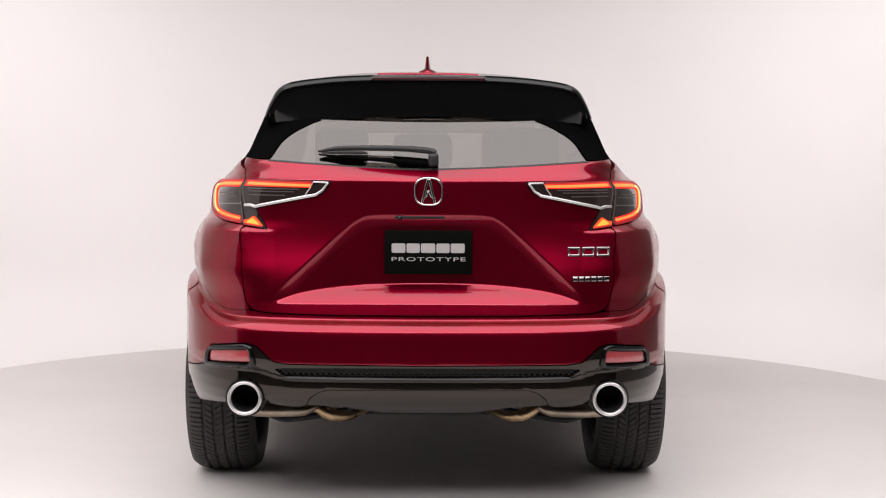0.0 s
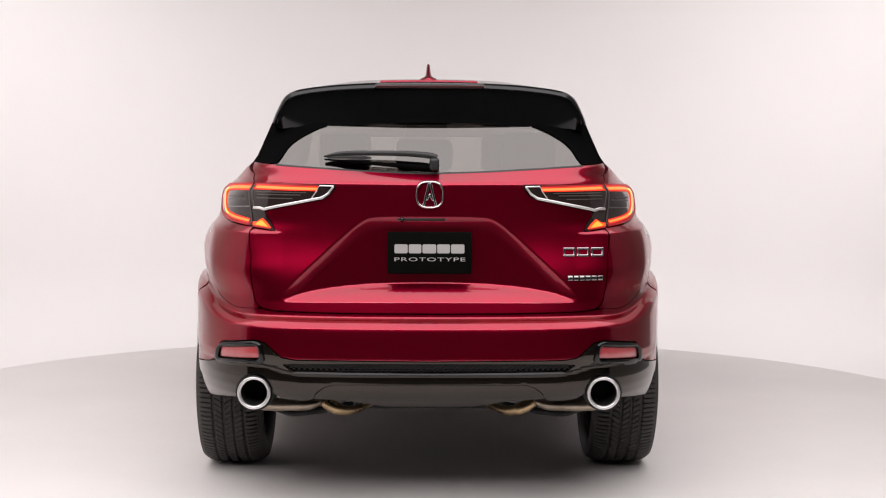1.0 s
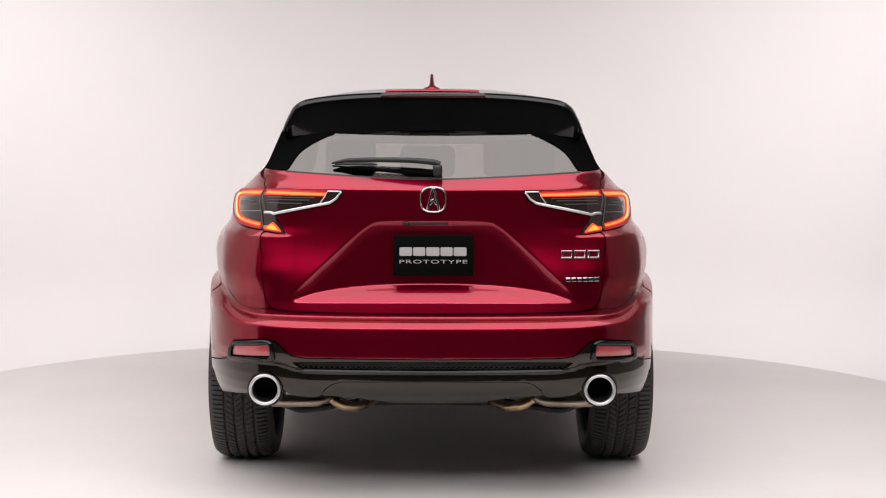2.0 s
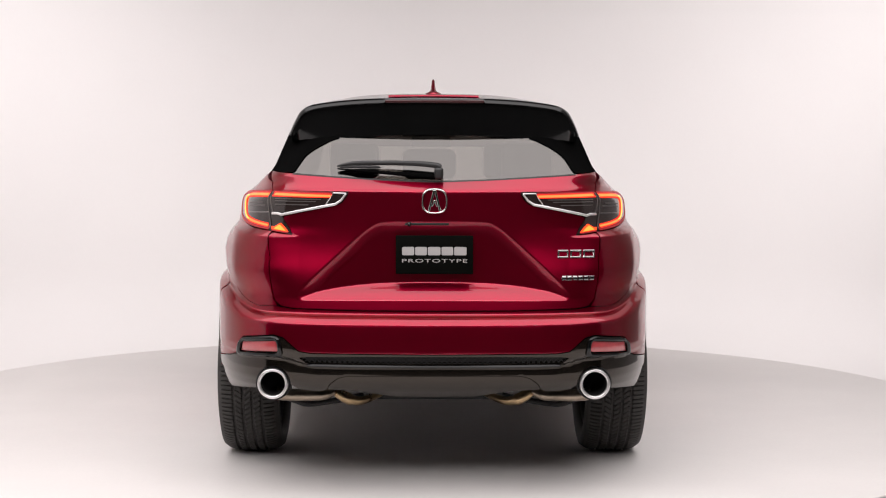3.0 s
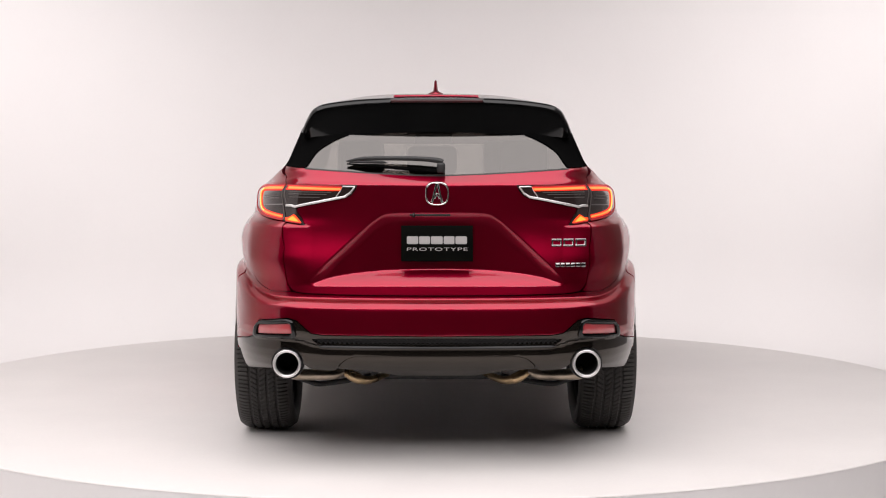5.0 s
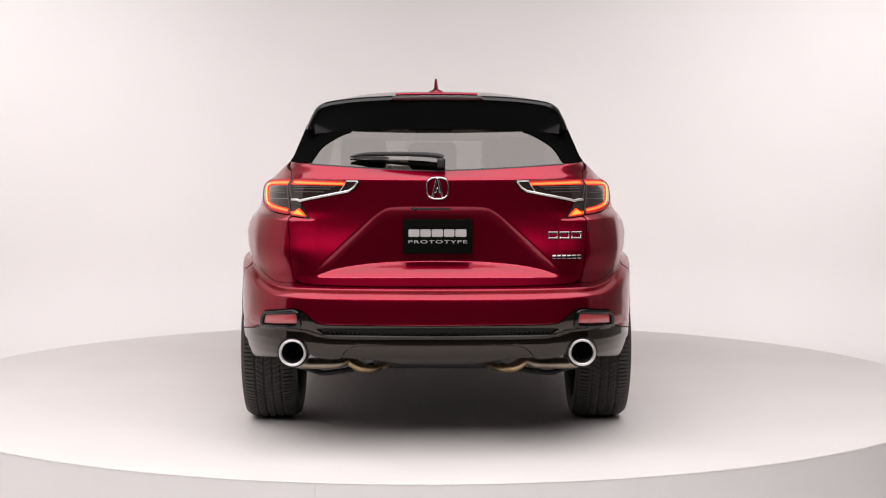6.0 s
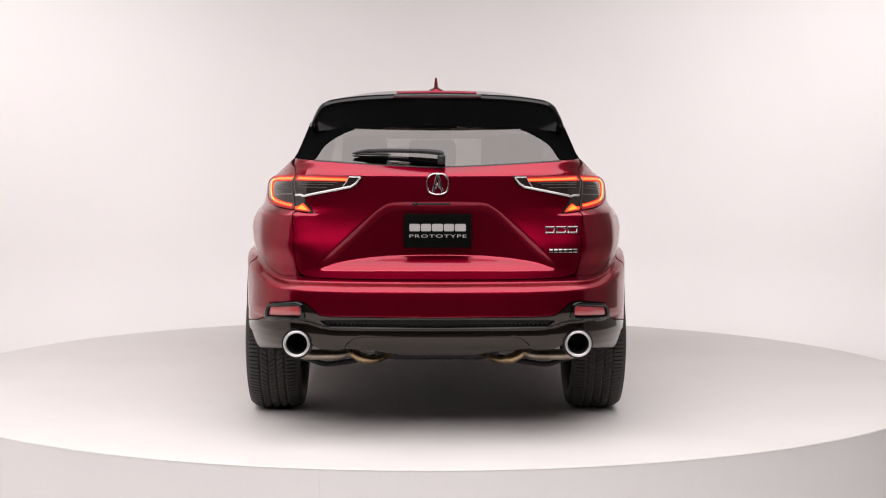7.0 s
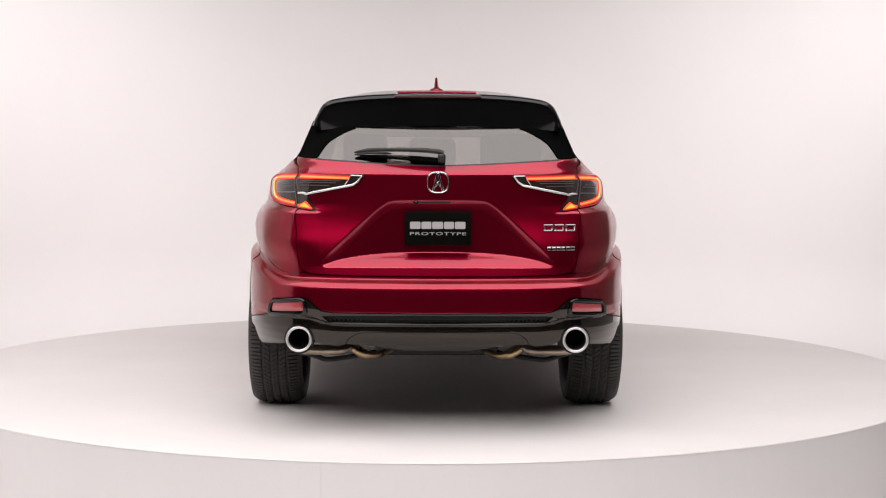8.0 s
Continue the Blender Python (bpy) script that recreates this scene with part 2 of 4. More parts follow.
def lamp_ledge(x):
    """How far the skin under a lamp stands out, growing from a point on the tailgate to the corner."""
    return 0.019 * ramp(0.535, 0.70, x) * (1 - smoothstep(0.79, 0.87, x))


LIP_RISE = 0.026


def crease(xn, z):
    """The lines of the rear are bowed up to the sides to fit the camera's view, and the bumper's ledge sweeps up round
    the corner: the height in the profile that z stands for.
    """
    z -= 0.0255 * xn * xn * max(1.26 - z, 0.0)
    z -= LIP_RISE * smoothstep(0.50, 0.66, xn) * max(0.0, 1 - abs(z - 0.535) / 0.08)
    up = 0.135 * (max(xn - 0.74, 0.0) / 0.26) ** 2
    if up == 0.0:
        return z
    return float(np.interp(z, (0.58, 0.687 + up, 0.732 + up, 1.02), (0.58, 0.687, 0.732, 1.02))) if 0.58 < z < 1.02 else z


def shelf(xn, z):
    """The shelf under the rear window rises to the sides with the window's foot."""
    up = 0.036 * min(xn, 0.9) ** 1.5
    return float(np.interp(z, (1.19, 1.246 + up, 1.40), (1.19, 1.246, 1.40))) if 1.19 < z < 1.40 else z


def surf(s, z, off=0.0):
    """The body's surface at (s, z), off metres outside it."""
    a = abs(s)
    if a > AROUND:
        return mirror_x(surf(math.copysign(2 * AROUND - a, s), z, off))
    nose = a > CORNER + FLANK
    arc = AROUND - a if nose else min(a, CORNER)
    xn, yn = float(np.interp(arc, ARC[:, 0], ARC[:, 1])), float(np.interp(arc, ARC[:, 0], ARC[:, 2]))
    zw = crease(xn, z) if a <= CORNER + 0.4 else z
    q, w = rear(shelf(xn, zw)), wide(zw)
    x = w * xn
    if nose:
        y = 3.7 + 1.04 * (1 - yn) - 0.5 * max(0.0, 0.5 - z) - 0.35 * max(0.0, z - 0.8)
    elif a <= CORNER:
        y = q + corner_depth(zw) * yn
        d = relief(x, z, q)
        if d:
            t = math.atan2(3 * xn ** 5 * 0.9, max(1 - yn, 0.05) * 0.92)
            x, y = x - d * math.sin(t), y + d * math.cos(t)
    else:
        y = q + corner_depth(zw)
        y += (a - CORNER) * (3.7 - y) / 2.7
    p = Vector((math.copysign(x, s), y, z))
    if off:
        p += normal_at(s, z) * off
    return p


def mirror_x(v):
    return Vector((-v.x, v.y, v.z))


def normal_at(s, z):
    e = 0.003
    a = surf(s + e, z) - surf(s - e, z)
    b = surf(s, z + e) - surf(s, z - e)
    return a.cross(b).normalized()


def dense(outline, step):
    out = []
    n = len(outline)
    for i in range(n):
        a, b = Vector(outline[i]), Vector(outline[(i + 1) % n])
        k = max(1, int((b - a).length / step))
        out += [a.lerp(b, j / k) for j in range(k)]
    return out


def rounded(outline, radius, n=4):
    """Rounds every corner of a polygon."""
    out, m = [], len(outline)
    for i in range(m):
        a, b, c = (Vector(outline[(i + k) % m]) for k in (-1, 0, 1))
        u, v = a - b, c - b
        r = min(radius, 0.45 * u.length, 0.45 * v.length)
        p, q = b + u.normalized() * r, b + v.normalized() * r
        for k in range(n + 1):
            f = k / n
            out.append((1 - f) ** 2 * p + 2 * f * (1 - f) * b + f * f * q)
    return [tuple(p) for p in out]


def panel(name, outline, mat, parent, label="", off=0.0, thick=0.02, step=0.016, edge=0.003, holes=(), place=None, round_off=0.002, lines=(), soft=False):
    """A body panel: the outline in (s, z), laid on the body's surface, with a soft edge and a returned rim."""
    from mathutils.geometry import delaunay_2d_cdt
    put = place or surf
    loops = [dense(rounded(o, round_off) if round_off else o, step) for o in (outline, *holes)]
    verts, edges = [], []
    polys = []
    for lp in loops:
        k = len(verts)
        verts += lp
        edges += [(k + i, k + (i + 1) % len(lp)) for i in range(len(lp))]
        polys.append([(p.x, p.y) for p in lp])
    rim = len(verts)

    def inside(pts, poly):
        q, A = np.asarray(pts, float).reshape(-1, 2), np.array(poly)
        B = np.roll(A, 1, axis=0)
        odd = np.zeros(len(q), bool)
        for (x1, y1), (x0, y0) in zip(A, B):
            if y0 != y1:
                odd ^= ((y0 > q[:, 1]) != (y1 > q[:, 1])) & (q[:, 0] < x0 + (q[:, 1] - y0) * (x1 - x0) / (y1 - y0))
        return odd

    def within(pts):
        ok = inside(pts, polys[0])
        for h in polys[1:]:
            ok &= ~inside(pts, h)
        return ok

    def far(pts, least):
        q = np.asarray(pts, float).reshape(-1, 2)
        best = np.full(len(q), 1e9)
        for k in range(0, len(q), 400):
            best[k:k + 400] = np.hypot(q[k:k + 400, None, 0] - P[None, :, 0], q[k:k + 400, None, 1] - P[None, :, 1]).min(1)
        return best > least

    P = np.array([tuple(v) for v in verts])
    # a ring just inside every edge
    for lp in loops:
        n = len(lp)
        area = sum(lp[i - 1].x * lp[i].y - lp[i].x * lp[i - 1].y for i in range(n))
        sign = 1 if area > 0 else -1
        if lp is not loops[0]:
            sign = -sign
        ring = []
        for i in range(n):
            t = lp[(i + 1) % n] - lp[i - 1]
            if t.length > 1e-6:
                ring.append(lp[i] + Vector((-t.y, t.x)).normalized() * (edge * sign))
        ring_a = np.array([tuple(q) for q in ring])
        keep = within(ring_a) & far(ring_a, edge * 0.8)
        last = None
        for i, (q, k) in enumerate(zip(ring, keep)):
            if k:
                verts.append(q)
                if last is not None and keep[i - 1]:
                    edges.append((len(verts) - 2, len(verts) - 1))
                last = len(verts) - 1
    folds = []
    for line in lines:
        L = [Vector(p) for p in line]
        k = len(verts)
        for i in range(len(L) - 1):
            n = max(1, int((L[i + 1] - L[i]).length / (step * 0.8)))
            folds += [L[i].lerp(L[i + 1], j / n) for j in range(n)]
        folds_a = np.array([tuple(q) for q in folds])
        ok = within(folds_a) & far(folds_a, edge * 1.5)
        for i, (q, g) in enumerate(zip(folds, ok)):
            if g:
                verts.append(q)
                if i and ok[i - 1]:
                    edges.append((len(verts) - 2, len(verts) - 1))
        folds_all = np.array([tuple(v) for v in verts[k:]]).reshape(-1, 2)
        if len(folds_all):
            P = np.concatenate([P, folds_all])
        folds = []
    lo, hi = P.min(0), P.max(0)
    grid = np.array([(x, y) for i, x in enumerate(np.arange(lo[0] + step / 2, hi[0], step)) for y in np.arange(lo[1] + step * 0.5, hi[1], step)]).reshape(-1, 2)
    if len(grid):
        grid = grid[within(grid)]
    if len(grid):
        grid = grid[far(grid, step * 0.55 + edge)]
        verts += [Vector(q) for q in grid]
    vs, es, fs, *_ = delaunay_2d_cdt(verts, edges, [list(range(len(loops[0])))], 1, 1e-6)
    bm = bmesh.new()
    Q = np.array([tuple(v) for v in vs])
    on_rim = []
    segs_a = np.concatenate([np.array([tuple(p) for p in lp]) for lp in loops])
    segs_b = np.concatenate([np.roll(np.array([tuple(p) for p in lp]), -1, axis=0) for lp in loops])
    d = segs_b - segs_a
    for q in Q:
        u = np.clip(((q - segs_a) * d).sum(1) / np.maximum((d * d).sum(1), 1e-12), 0, 1)
        on_rim.append(np.hypot(*(segs_a + d * u[:, None] - q).T).min() < 1e-5)
    C = np.array([Q[list(f)].mean(0) for f in fs])
    solid = within(C)
    made = [bm.verts.new(put(q[0], q[1], off - (edge * 0.8 if r else 0.0))) for q, r in zip(Q, on_rim)]
    for f, ok in zip(fs, solid):
        if not ok:
            continue
        try:
            bm.faces.new([made[i] for i in f])
        except ValueError:
            pass
    for v in [v for v in bm.verts if not v.link_faces]:
        bm.verts.remove(v)
    bmesh.ops.recalc_face_normals(bm, faces=bm.faces)
    # all faces look outwards
    bm.faces.ensure_lookup_table()
    f0 = max(bm.faces, key=lambda f: f.calc_area())
    if f0.normal.dot(put_normal(put, f0.calc_center_median(), Q, made, f0)) < 0:
        bmesh.ops.reverse_faces(bm, faces=bm.faces)
    border = [e for e in bm.edges if len(e.link_faces) == 1]
    index = {v: i for i, v in enumerate(made) if v.is_valid}
    skin = len(bm.faces)
    way = [] if soft else [normal_at(*Q[index[v]]) for v in bm.verts]
    back = {}
    for v in {v for e in border for v in e.verts}:
        back[v] = None
    for v in sorted(back, key=lambda v: index[v]):
        q = Q[index[v]]
        back[v] = bm.verts.new(put(q[0], q[1], off - thick))
    for e in border:
        loop = e.link_faces[0].loops[0]
        while loop.edge != e:
            loop = loop.link_loop_next
        a, b = loop.vert, loop.link_loop_next.vert
        bm.faces.new([b, a, back[a], back[b]])
    ob = part(name, bm, mat, parent, label)
    # the skin shades by the body's own curve, right up to its edges
    me = ob.data
    if soft:
        me.set_sharp_from_angle(angle=0.85)
        return ob
    normals = []
    for p in me.polygons:
        for i in p.vertices:
            normals.append(way[i] if p.index < skin else p.normal)
    me.normals_split_custom_set(normals)
    return ob


def put_normal(put, centre, Q, made, face):
    """The outward way at a face: away from the surface 2 cm below it."""
    i = [k for k, v in enumerate(made) if v.is_valid and v in face.verts]
    q = Q[i].mean(0)
    return (put(q[0], q[1], 0.02) - put(q[0], q[1], 0.0)).normalized()


def sym(half):
    """A whole outline from its right half, listed from the centre line's top to its bottom."""
    return [(s, z) for s, z in half] + [(-s, z) for s, z in reversed(half) if abs(s) > 1e-6]


def X(x, z):
    return (s_of_x(x, z), z)


def Y(y, z):
    return (s_of_y(y, z), z)


def mirrored(outline):
    return [(-s, z) for s, z in outline]


def nose(x, z):
    """A place on the car's front, right of its centre line."""
    return (AROUND - float(np.interp(min(abs(x) / wide(z), 1.0), ARC[:, 1], ARC[:, 0])), z)


def ribbon(points, width):
    """The outline of a band of even width along an open line in (s, z)."""
    P = [Vector(p) for p in points]
    left, right = [], []
    for i, p in enumerate(P):
        d = (P[min(i + 1, len(P) - 1)] - P[max(i - 1, 0)]).normalized()
        m = Vector((-d.y, d.x)) * (width / 2)
        left.append(tuple(p + m))
        right.append(tuple(p - m))
    return left + right[::-1]


def shifted(points, d):
    """A line of (x, z) points moved sideways by d."""
    P = [Vector(p) for p in points]
    out = []
    for i, p in enumerate(P):
        t = (P[min(i + 1, len(P) - 1)] - P[max(i - 1, 0)]).normalized()
        out.append((p.x + t.y * d, p.y - t.x * d))
    return out

# ---- the studio ----
PLATFORM, DISC_Y, DISC_R = 0.45, 2.415, 2.976


def cyclorama(name, first, last, mat, label, inmost=0.2):
    """A wall bent round the turntable, between two angles, that sweeps into the floor in a cove."""
    prof = [(r, -PLATFORM) for r in (inmost, 2.0, 3.5, 4.4) if r >= inmost and r < 4.5]
    R, c = 5.4, 0.9
    prof += [(R - c + c * math.sin(a), -PLATFORM + c - c * math.cos(a)) for a in [math.pi / 2 * k / 10 for k in range(11)]]
    prof += [(R, z) for z in (1.5, 3.0, 4.5, 6.2)]
    verts, faces, n, steps = [], [], len(prof), max(12, int((last - first) / 3))
    for k in range(steps + 1):
        a = math.radians(first + (last - first) * k / steps)
        for r, z in prof:
            verts.append((r * math.cos(a), DISC_Y + r * math.sin(a), z))
    for k in range(steps):
        for i in range(n - 1):
            a, b = k * n, (k + 1) * n
            faces.append((a + i, a + i + 1, b + i + 1, b + i))
    bm = from_lists(verts, faces)
    bmesh.ops.recalc_face_normals(bm, faces=bm.faces)
    ob = part(name, bm, mat)
    sol = ob.modifiers.new("thickness", "SOLIDIFY")
    sol.thickness, sol.offset = 0.08, -1
    return tagged(ob, label, "wall", kind="structure")


cyclorama("wall_cyclorama", 31, 225, CYC, "white painted studio wall curving into the floor")
# Unseen grey wall, added only to darken what the car's right flank reflects
cyclorama("wall_dimmer", -45, 30.9, DIMMER, "unseen grey wall added to dim the car's right side", 4.5)
tagged(part("floor", box(24, 26, 0.2, (0, -1, -PLATFORM - 0.14), 0), STUDIO, smooth=False), "dark studio floor outside the white set", "floor", kind="structure")
bm = revolve([(0.0, -PLATFORM - 0.004), (2.6, -PLATFORM - 0.004), (5.2, -PLATFORM - 0.004), (5.2, -PLATFORM - 0.03), (0.0, -PLATFORM - 0.03)], "Z", 96, (0, DISC_Y, 0))
tagged(part("floor_white", bm, CYC), "white painted studio floor around the platform", "floor", kind="structure")
for nm, sx, sy, at in (("wall_south", 24, 0.2, (0, -13, 3)), ("wall_north", 24, 0.2, (0, 11, 3)), ("wall_west", 0.2, 24, (-11.5, -1, 3)), ("wall_east", 0.2, 24, (11.5, -1, 3))):
    tagged(part(nm, box(sx, sy, 7.4, at, 0), STUDIO, smooth=False), "dark unlit studio wall behind the set", "wall", kind="structure")
tagged(part("ceiling", box(24, 26, 0.2, (0, -1, 6.8), 0), STUDIO, smooth=False), "dark studio ceiling above the set", "ceiling", kind="structure")


def turntable():
    top = new("turntable")
    top.location = (-0.03, DISC_Y, -PLATFORM)
    bm = revolve([(0.0, PLATFORM), (1.5, PLATFORM), (DISC_R - 0.004, PLATFORM), (DISC_R, PLATFORM - 0.004), (DISC_R, PLATFORM - 0.006), (0.0, PLATFORM - 0.006)], "Z", 180)
    bmesh.ops.remove_doubles(bm, verts=bm.verts, dist=0.0005)
    ob = part("platform_top", bm, FLOOR, top)
    ob.data.set_sharp_from_angle(angle=0.6)
    # riser boards round the rim, each with its own edges
    n = 6
    for k in range(n):
        a0, a1 = 2 * math.pi * k / n + math.radians(21.0) + 0.00012, 2 * math.pi * (k + 1) / n + math.radians(21.0) - 0.00012
        verts, faces, m = [], [], 30
        for i in range(m + 1):
            a = a0 + (a1 - a0) * i / m
            for r, z in ((DISC_R - 0.001, PLATFORM - 0.007), (DISC_R - 0.001, 0.004), (DISC_R - 0.021, 0.004), (DISC_R - 0.021, PLATFORM - 0.007)):
                verts.append((r * math.cos(a), r * math.sin(a), z))
        for i in range(m):
            for j in range(4):
                faces.append((4 * i + j, 4 * i + (j + 1) % 4, 4 * i + 4 + (j + 1) % 4, 4 * i + 4 + j))
        faces += [(0, 1, 2, 3), (4 * m + 3, 4 * m + 2, 4 * m + 1, 4 * m)]
        bm = from_lists(verts, faces)
        bmesh.ops.recalc_face_normals(bm, faces=bm.faces)
        part("riser_panel", bm, CYC, top, smooth=False)
    return tagged(top, "round white turntable platform under the red car", "turntable")


turntable()

# ---- the car ----
car = tagged(new("car"), "deep red metallic crossover with black lower bumper and lit tail lamps", "car")


def lamp_bits(side):
    """One tail lamp: the outer half on the flank, the inner half on the tailgate."""
    o = lambda pts: pts if side == 1 else mirrored(pts)
    outer = [X(0.6508, 1.2041), X(0.7446, 1.2010), X(0.7850, 1.1975), X(0.8060, 1.1890), X(0.8180, 1.1740), X(0.8230, 1.1400), X(0.8160, 1.0960), X(0.8010, 1.0800), X(0.7793, 1.0715), X(0.7411, 1.0590), X(0.6528, 1.0475)]
    body = panel("tail_lamp", o(outer), SMOKED, car, "smoked tail lamp with a lit orange frame", off=0.004, thick=0.03, step=0.012, edge=0.0014)
    edge = spline([X(0.6560, 1.1975), X(0.7400, 1.1945), X(0.7850, 1.1905), X(0.8040, 1.1760), X(0.8100, 1.1400), X(0.8020, 1.1000), X(0.7770, 1.0795), X(0.7380, 1.0665), X(0.6570, 1.0545)], 5)
    panel("lens_rim", o(ribbon(edge, 0.013)), RED_LENS, body, "dark red lens rim", off=0.006, thick=0.006, step=0.01, edge=0.001)
    line = spline([X(0.6620, 1.1865), X(0.7360, 1.1845), X(0.7640, 1.1790), X(0.7760, 1.1620), X(0.7760, 1.1280), X(0.7690, 1.1020), X(0.7534, 1.0880), X(0.7225, 1.0775), X(0.6630, 1.0655)], 5)
    panel("light_frame", o(ribbon(line, 0.019)), REDGLOW, body, "red glowing lens edge", off=0.0065, thick=0.004, step=0.01, edge=0.001)
    panel("light_strip", o(ribbon(line, 0.0090)), ORANGE, body, "lit orange light strip", off=0.0085, thick=0.004, step=0.01, edge=0.001)
    panel("light_core", o(ribbon(line[9:31], 0.0042)), YELLOW, body, "bright yellow core of the light strip", off=0.0105, thick=0.003, step=0.01, edge=0.0008)
    panel("chrome_line", o(ribbon([X(0.6590, 1.1190), X(0.7590, 1.1135)], 0.0035)), BADGE, body, "thin chrome line", off=0.007, thick=0.003, step=0.01, edge=0.001, soft=True)
    panel("joint_bar", o(ribbon([X(0.6548, 1.1960), X(0.6548, 1.0560)], 0.005)), LAMP_GREY, body, "grey bar at the lamp's joint", off=0.0062, thick=0.003, step=0.012, edge=0.001)
    for z, c in ((1.157, 0.690), (1.146, 0.678)):
        panel("lamp_cell", o(ribbon([X(c, z), X(0.758, z - 0.004)], 0.0045)), LAMP_GREY, body, "dim grey reflector bar", off=0.0055, thick=0.003, step=0.012, edge=0.001)
    inner = [X(0.6485, 1.2035), X(0.3410, 1.2016), X(0.3490, 1.1822), X(0.3689, 1.1583), X(0.3916, 1.1483), X(0.4961, 1.1289), X(0.6063, 1.1035), X(0.5960, 1.0802), X(0.5650, 1.0327), X(0.6509, 1.0438)]
    body = panel("tail_lamp", o(inner), SMOKED, car, "smoked tail lamp with a lit bar and chrome edge", off=0.004, thick=0.03, step=0.012, edge=0.0014)
    panel("lens_rim", o(ribbon([X(0.6450, 1.1985), X(0.4080, 1.1968)], 0.008)), RED_LENS, body, "dark red lens rim", off=0.006, thick=0.004, step=0.012, edge=0.001)
    panel("lens_rim", o(ribbon([X(0.6460, 1.0480), X(0.5780, 1.0395)], 0.008)), RED_LENS, body, "dark red lens rim", off=0.006, thick=0.004, step=0.012, edge=0.001)
    panel("light_frame", o(ribbon([X(0.6424, 1.1890), X(0.4080, 1.1860)], 0.017)), REDGLOW, body, "red glowing lens edge", off=0.0065, thick=0.004, step=0.012, edge=0.001)
    panel("light_strip", o(ribbon([X(0.6350, 1.1885), X(0.4100, 1.1850)], 0.0085)), ORANGE, body, "lit orange light strip", off=0.0085, thick=0.004, step=0.012, edge=0.001)
    panel("turn_lamp", o([X(0.5767, 1.0400), X(0.6466, 1.0500), X(0.6470, 1.0610), X(0.6320, 1.0620), X(0.6110, 1.0765)]), AMBER, body, "lit amber corner lamp", off=0.0075, thick=0.004, step=0.012, edge=0.001)
    panel("turn_bulb", o([X(0.5880, 1.0435), X(0.6350, 1.0500), X(0.6290, 1.0580), X(0.6140, 1.0690)]), TURN, body, "bright orange core of the corner lamp", off=0.010, thick=0.003, step=0.012, edge=0.001)
    lower = [X(0.6470, 1.1140), X(0.6225, 1.1145), X(0.6060, 1.1090), X(0.5925, 1.1130), X(0.5104, 1.1300), X(0.4305, 1.1460), X(0.3930, 1.1530), X(0.3690, 1.1690), X(0.3500, 1.1942)]
    panel("chrome_edge", o(ribbon(lower, 0.0095)), TIP, body, "polished chrome edge", off=0.010, thick=0.008, step=0.012, edge=0.002, soft=True)
    panel("chrome_tip", o(ribbon([X(0.3490, 1.1960), X(0.4011, 1.1970), X(0.4110, 1.1770), X(0.4290, 1.1530)], 0.0045)), TIP, body, "polished chrome edge", off=0.009, thick=0.006, step=0.012, edge=0.001, soft=True)
    panel("joint_bar", o(ribbon([X(0.6452, 1.1960), X(0.6452, 1.1180)], 0.005)), LAMP_GREY, body, "grey bar at the lamp's joint", off=0.0062, thick=0.003, step=0.012, edge=0.001)
    for x0, z in ((0.47, 1.163), (0.50, 1.150), (0.45, 1.172)):
        panel("lamp_cell", o(ribbon([X(x0, z), X(0.635, z + 0.001)], 0.0035)), LAMP_GREY, body, "dim grey reflector bar", off=0.006, thick=0.003, step=0.012, edge=0.001)


# Tailgate: one red pressing from the rear window's foot to the bumper, notched for the lamps.
gate = sym([(0.0, 1.246), X(0.278, 1.256), X(0.5718, 1.2749), Y(0.3959, 1.2858), X(0.6541, 1.2403), X(0.6484, 1.2060), X(0.3370, 1.2041), X(0.3461, 1.1802), X(0.3669, 1.1563), X(0.3906, 1.1463),
            X(0.4962, 1.1269), X(0.6035, 1.1020), X(0.5931, 1.0802), X(0.5605, 1.0302), X(0.6468, 1.0407), X(0.6447, 0.9416), X(0.6450, 0.8438), X(0.6370, 0.7786), X(0.6121, 0.7527), X(0.5640, 0.7453), X(0.2995, 0.7386), (0.0, 0.737)])
rims = [[X(max(x, 0.0), z) for x, z in shifted(RIM_LINE, d)] for d in (-0.004, 0.002, 0.008, 0.014, 0.026, 0.042)]
lip = [[X(x, 0.774 + 0.060 * hollow(x) + d) for x in (0.0, 0.1, 0.2, 0.3, 0.4, 0.47)] for d in (-0.005, 0.005)]
foot = [[X(x, z) for x in (0.0, 0.25, 0.52)] for z in (0.772, 0.779)]
ledge = [[X(x, lamp_foot(x) - lamp_ledge(x) * k) for x in (0.545, 0.58, 0.61, 0.645)] for k in (1.0, 1.3)]
folds = [line for half_line in (*rims, *lip, *foot, *ledge) for line in (half_line, mirrored(half_line))] + [[X(-0.5900, 1.2068), X(0.5900, 1.2068)]]
panel("tailgate", gate, RED, car, "red metallic tailgate with a hollow for the plate", round_off=0.012, step=0.0065, edge=0.0014, lines=folds)
# Dark sheet added behind the gaps to keep light from showing through
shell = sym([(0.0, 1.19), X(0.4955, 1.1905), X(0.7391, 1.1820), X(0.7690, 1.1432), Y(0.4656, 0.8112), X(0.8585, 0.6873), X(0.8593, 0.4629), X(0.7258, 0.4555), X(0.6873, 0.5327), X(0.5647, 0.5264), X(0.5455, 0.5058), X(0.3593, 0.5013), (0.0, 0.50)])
panel("gap_blocker", shell, DARK, car, "dark sheet added behind the body gaps to block light", off=-0.062, thick=0.006, step=0.04)

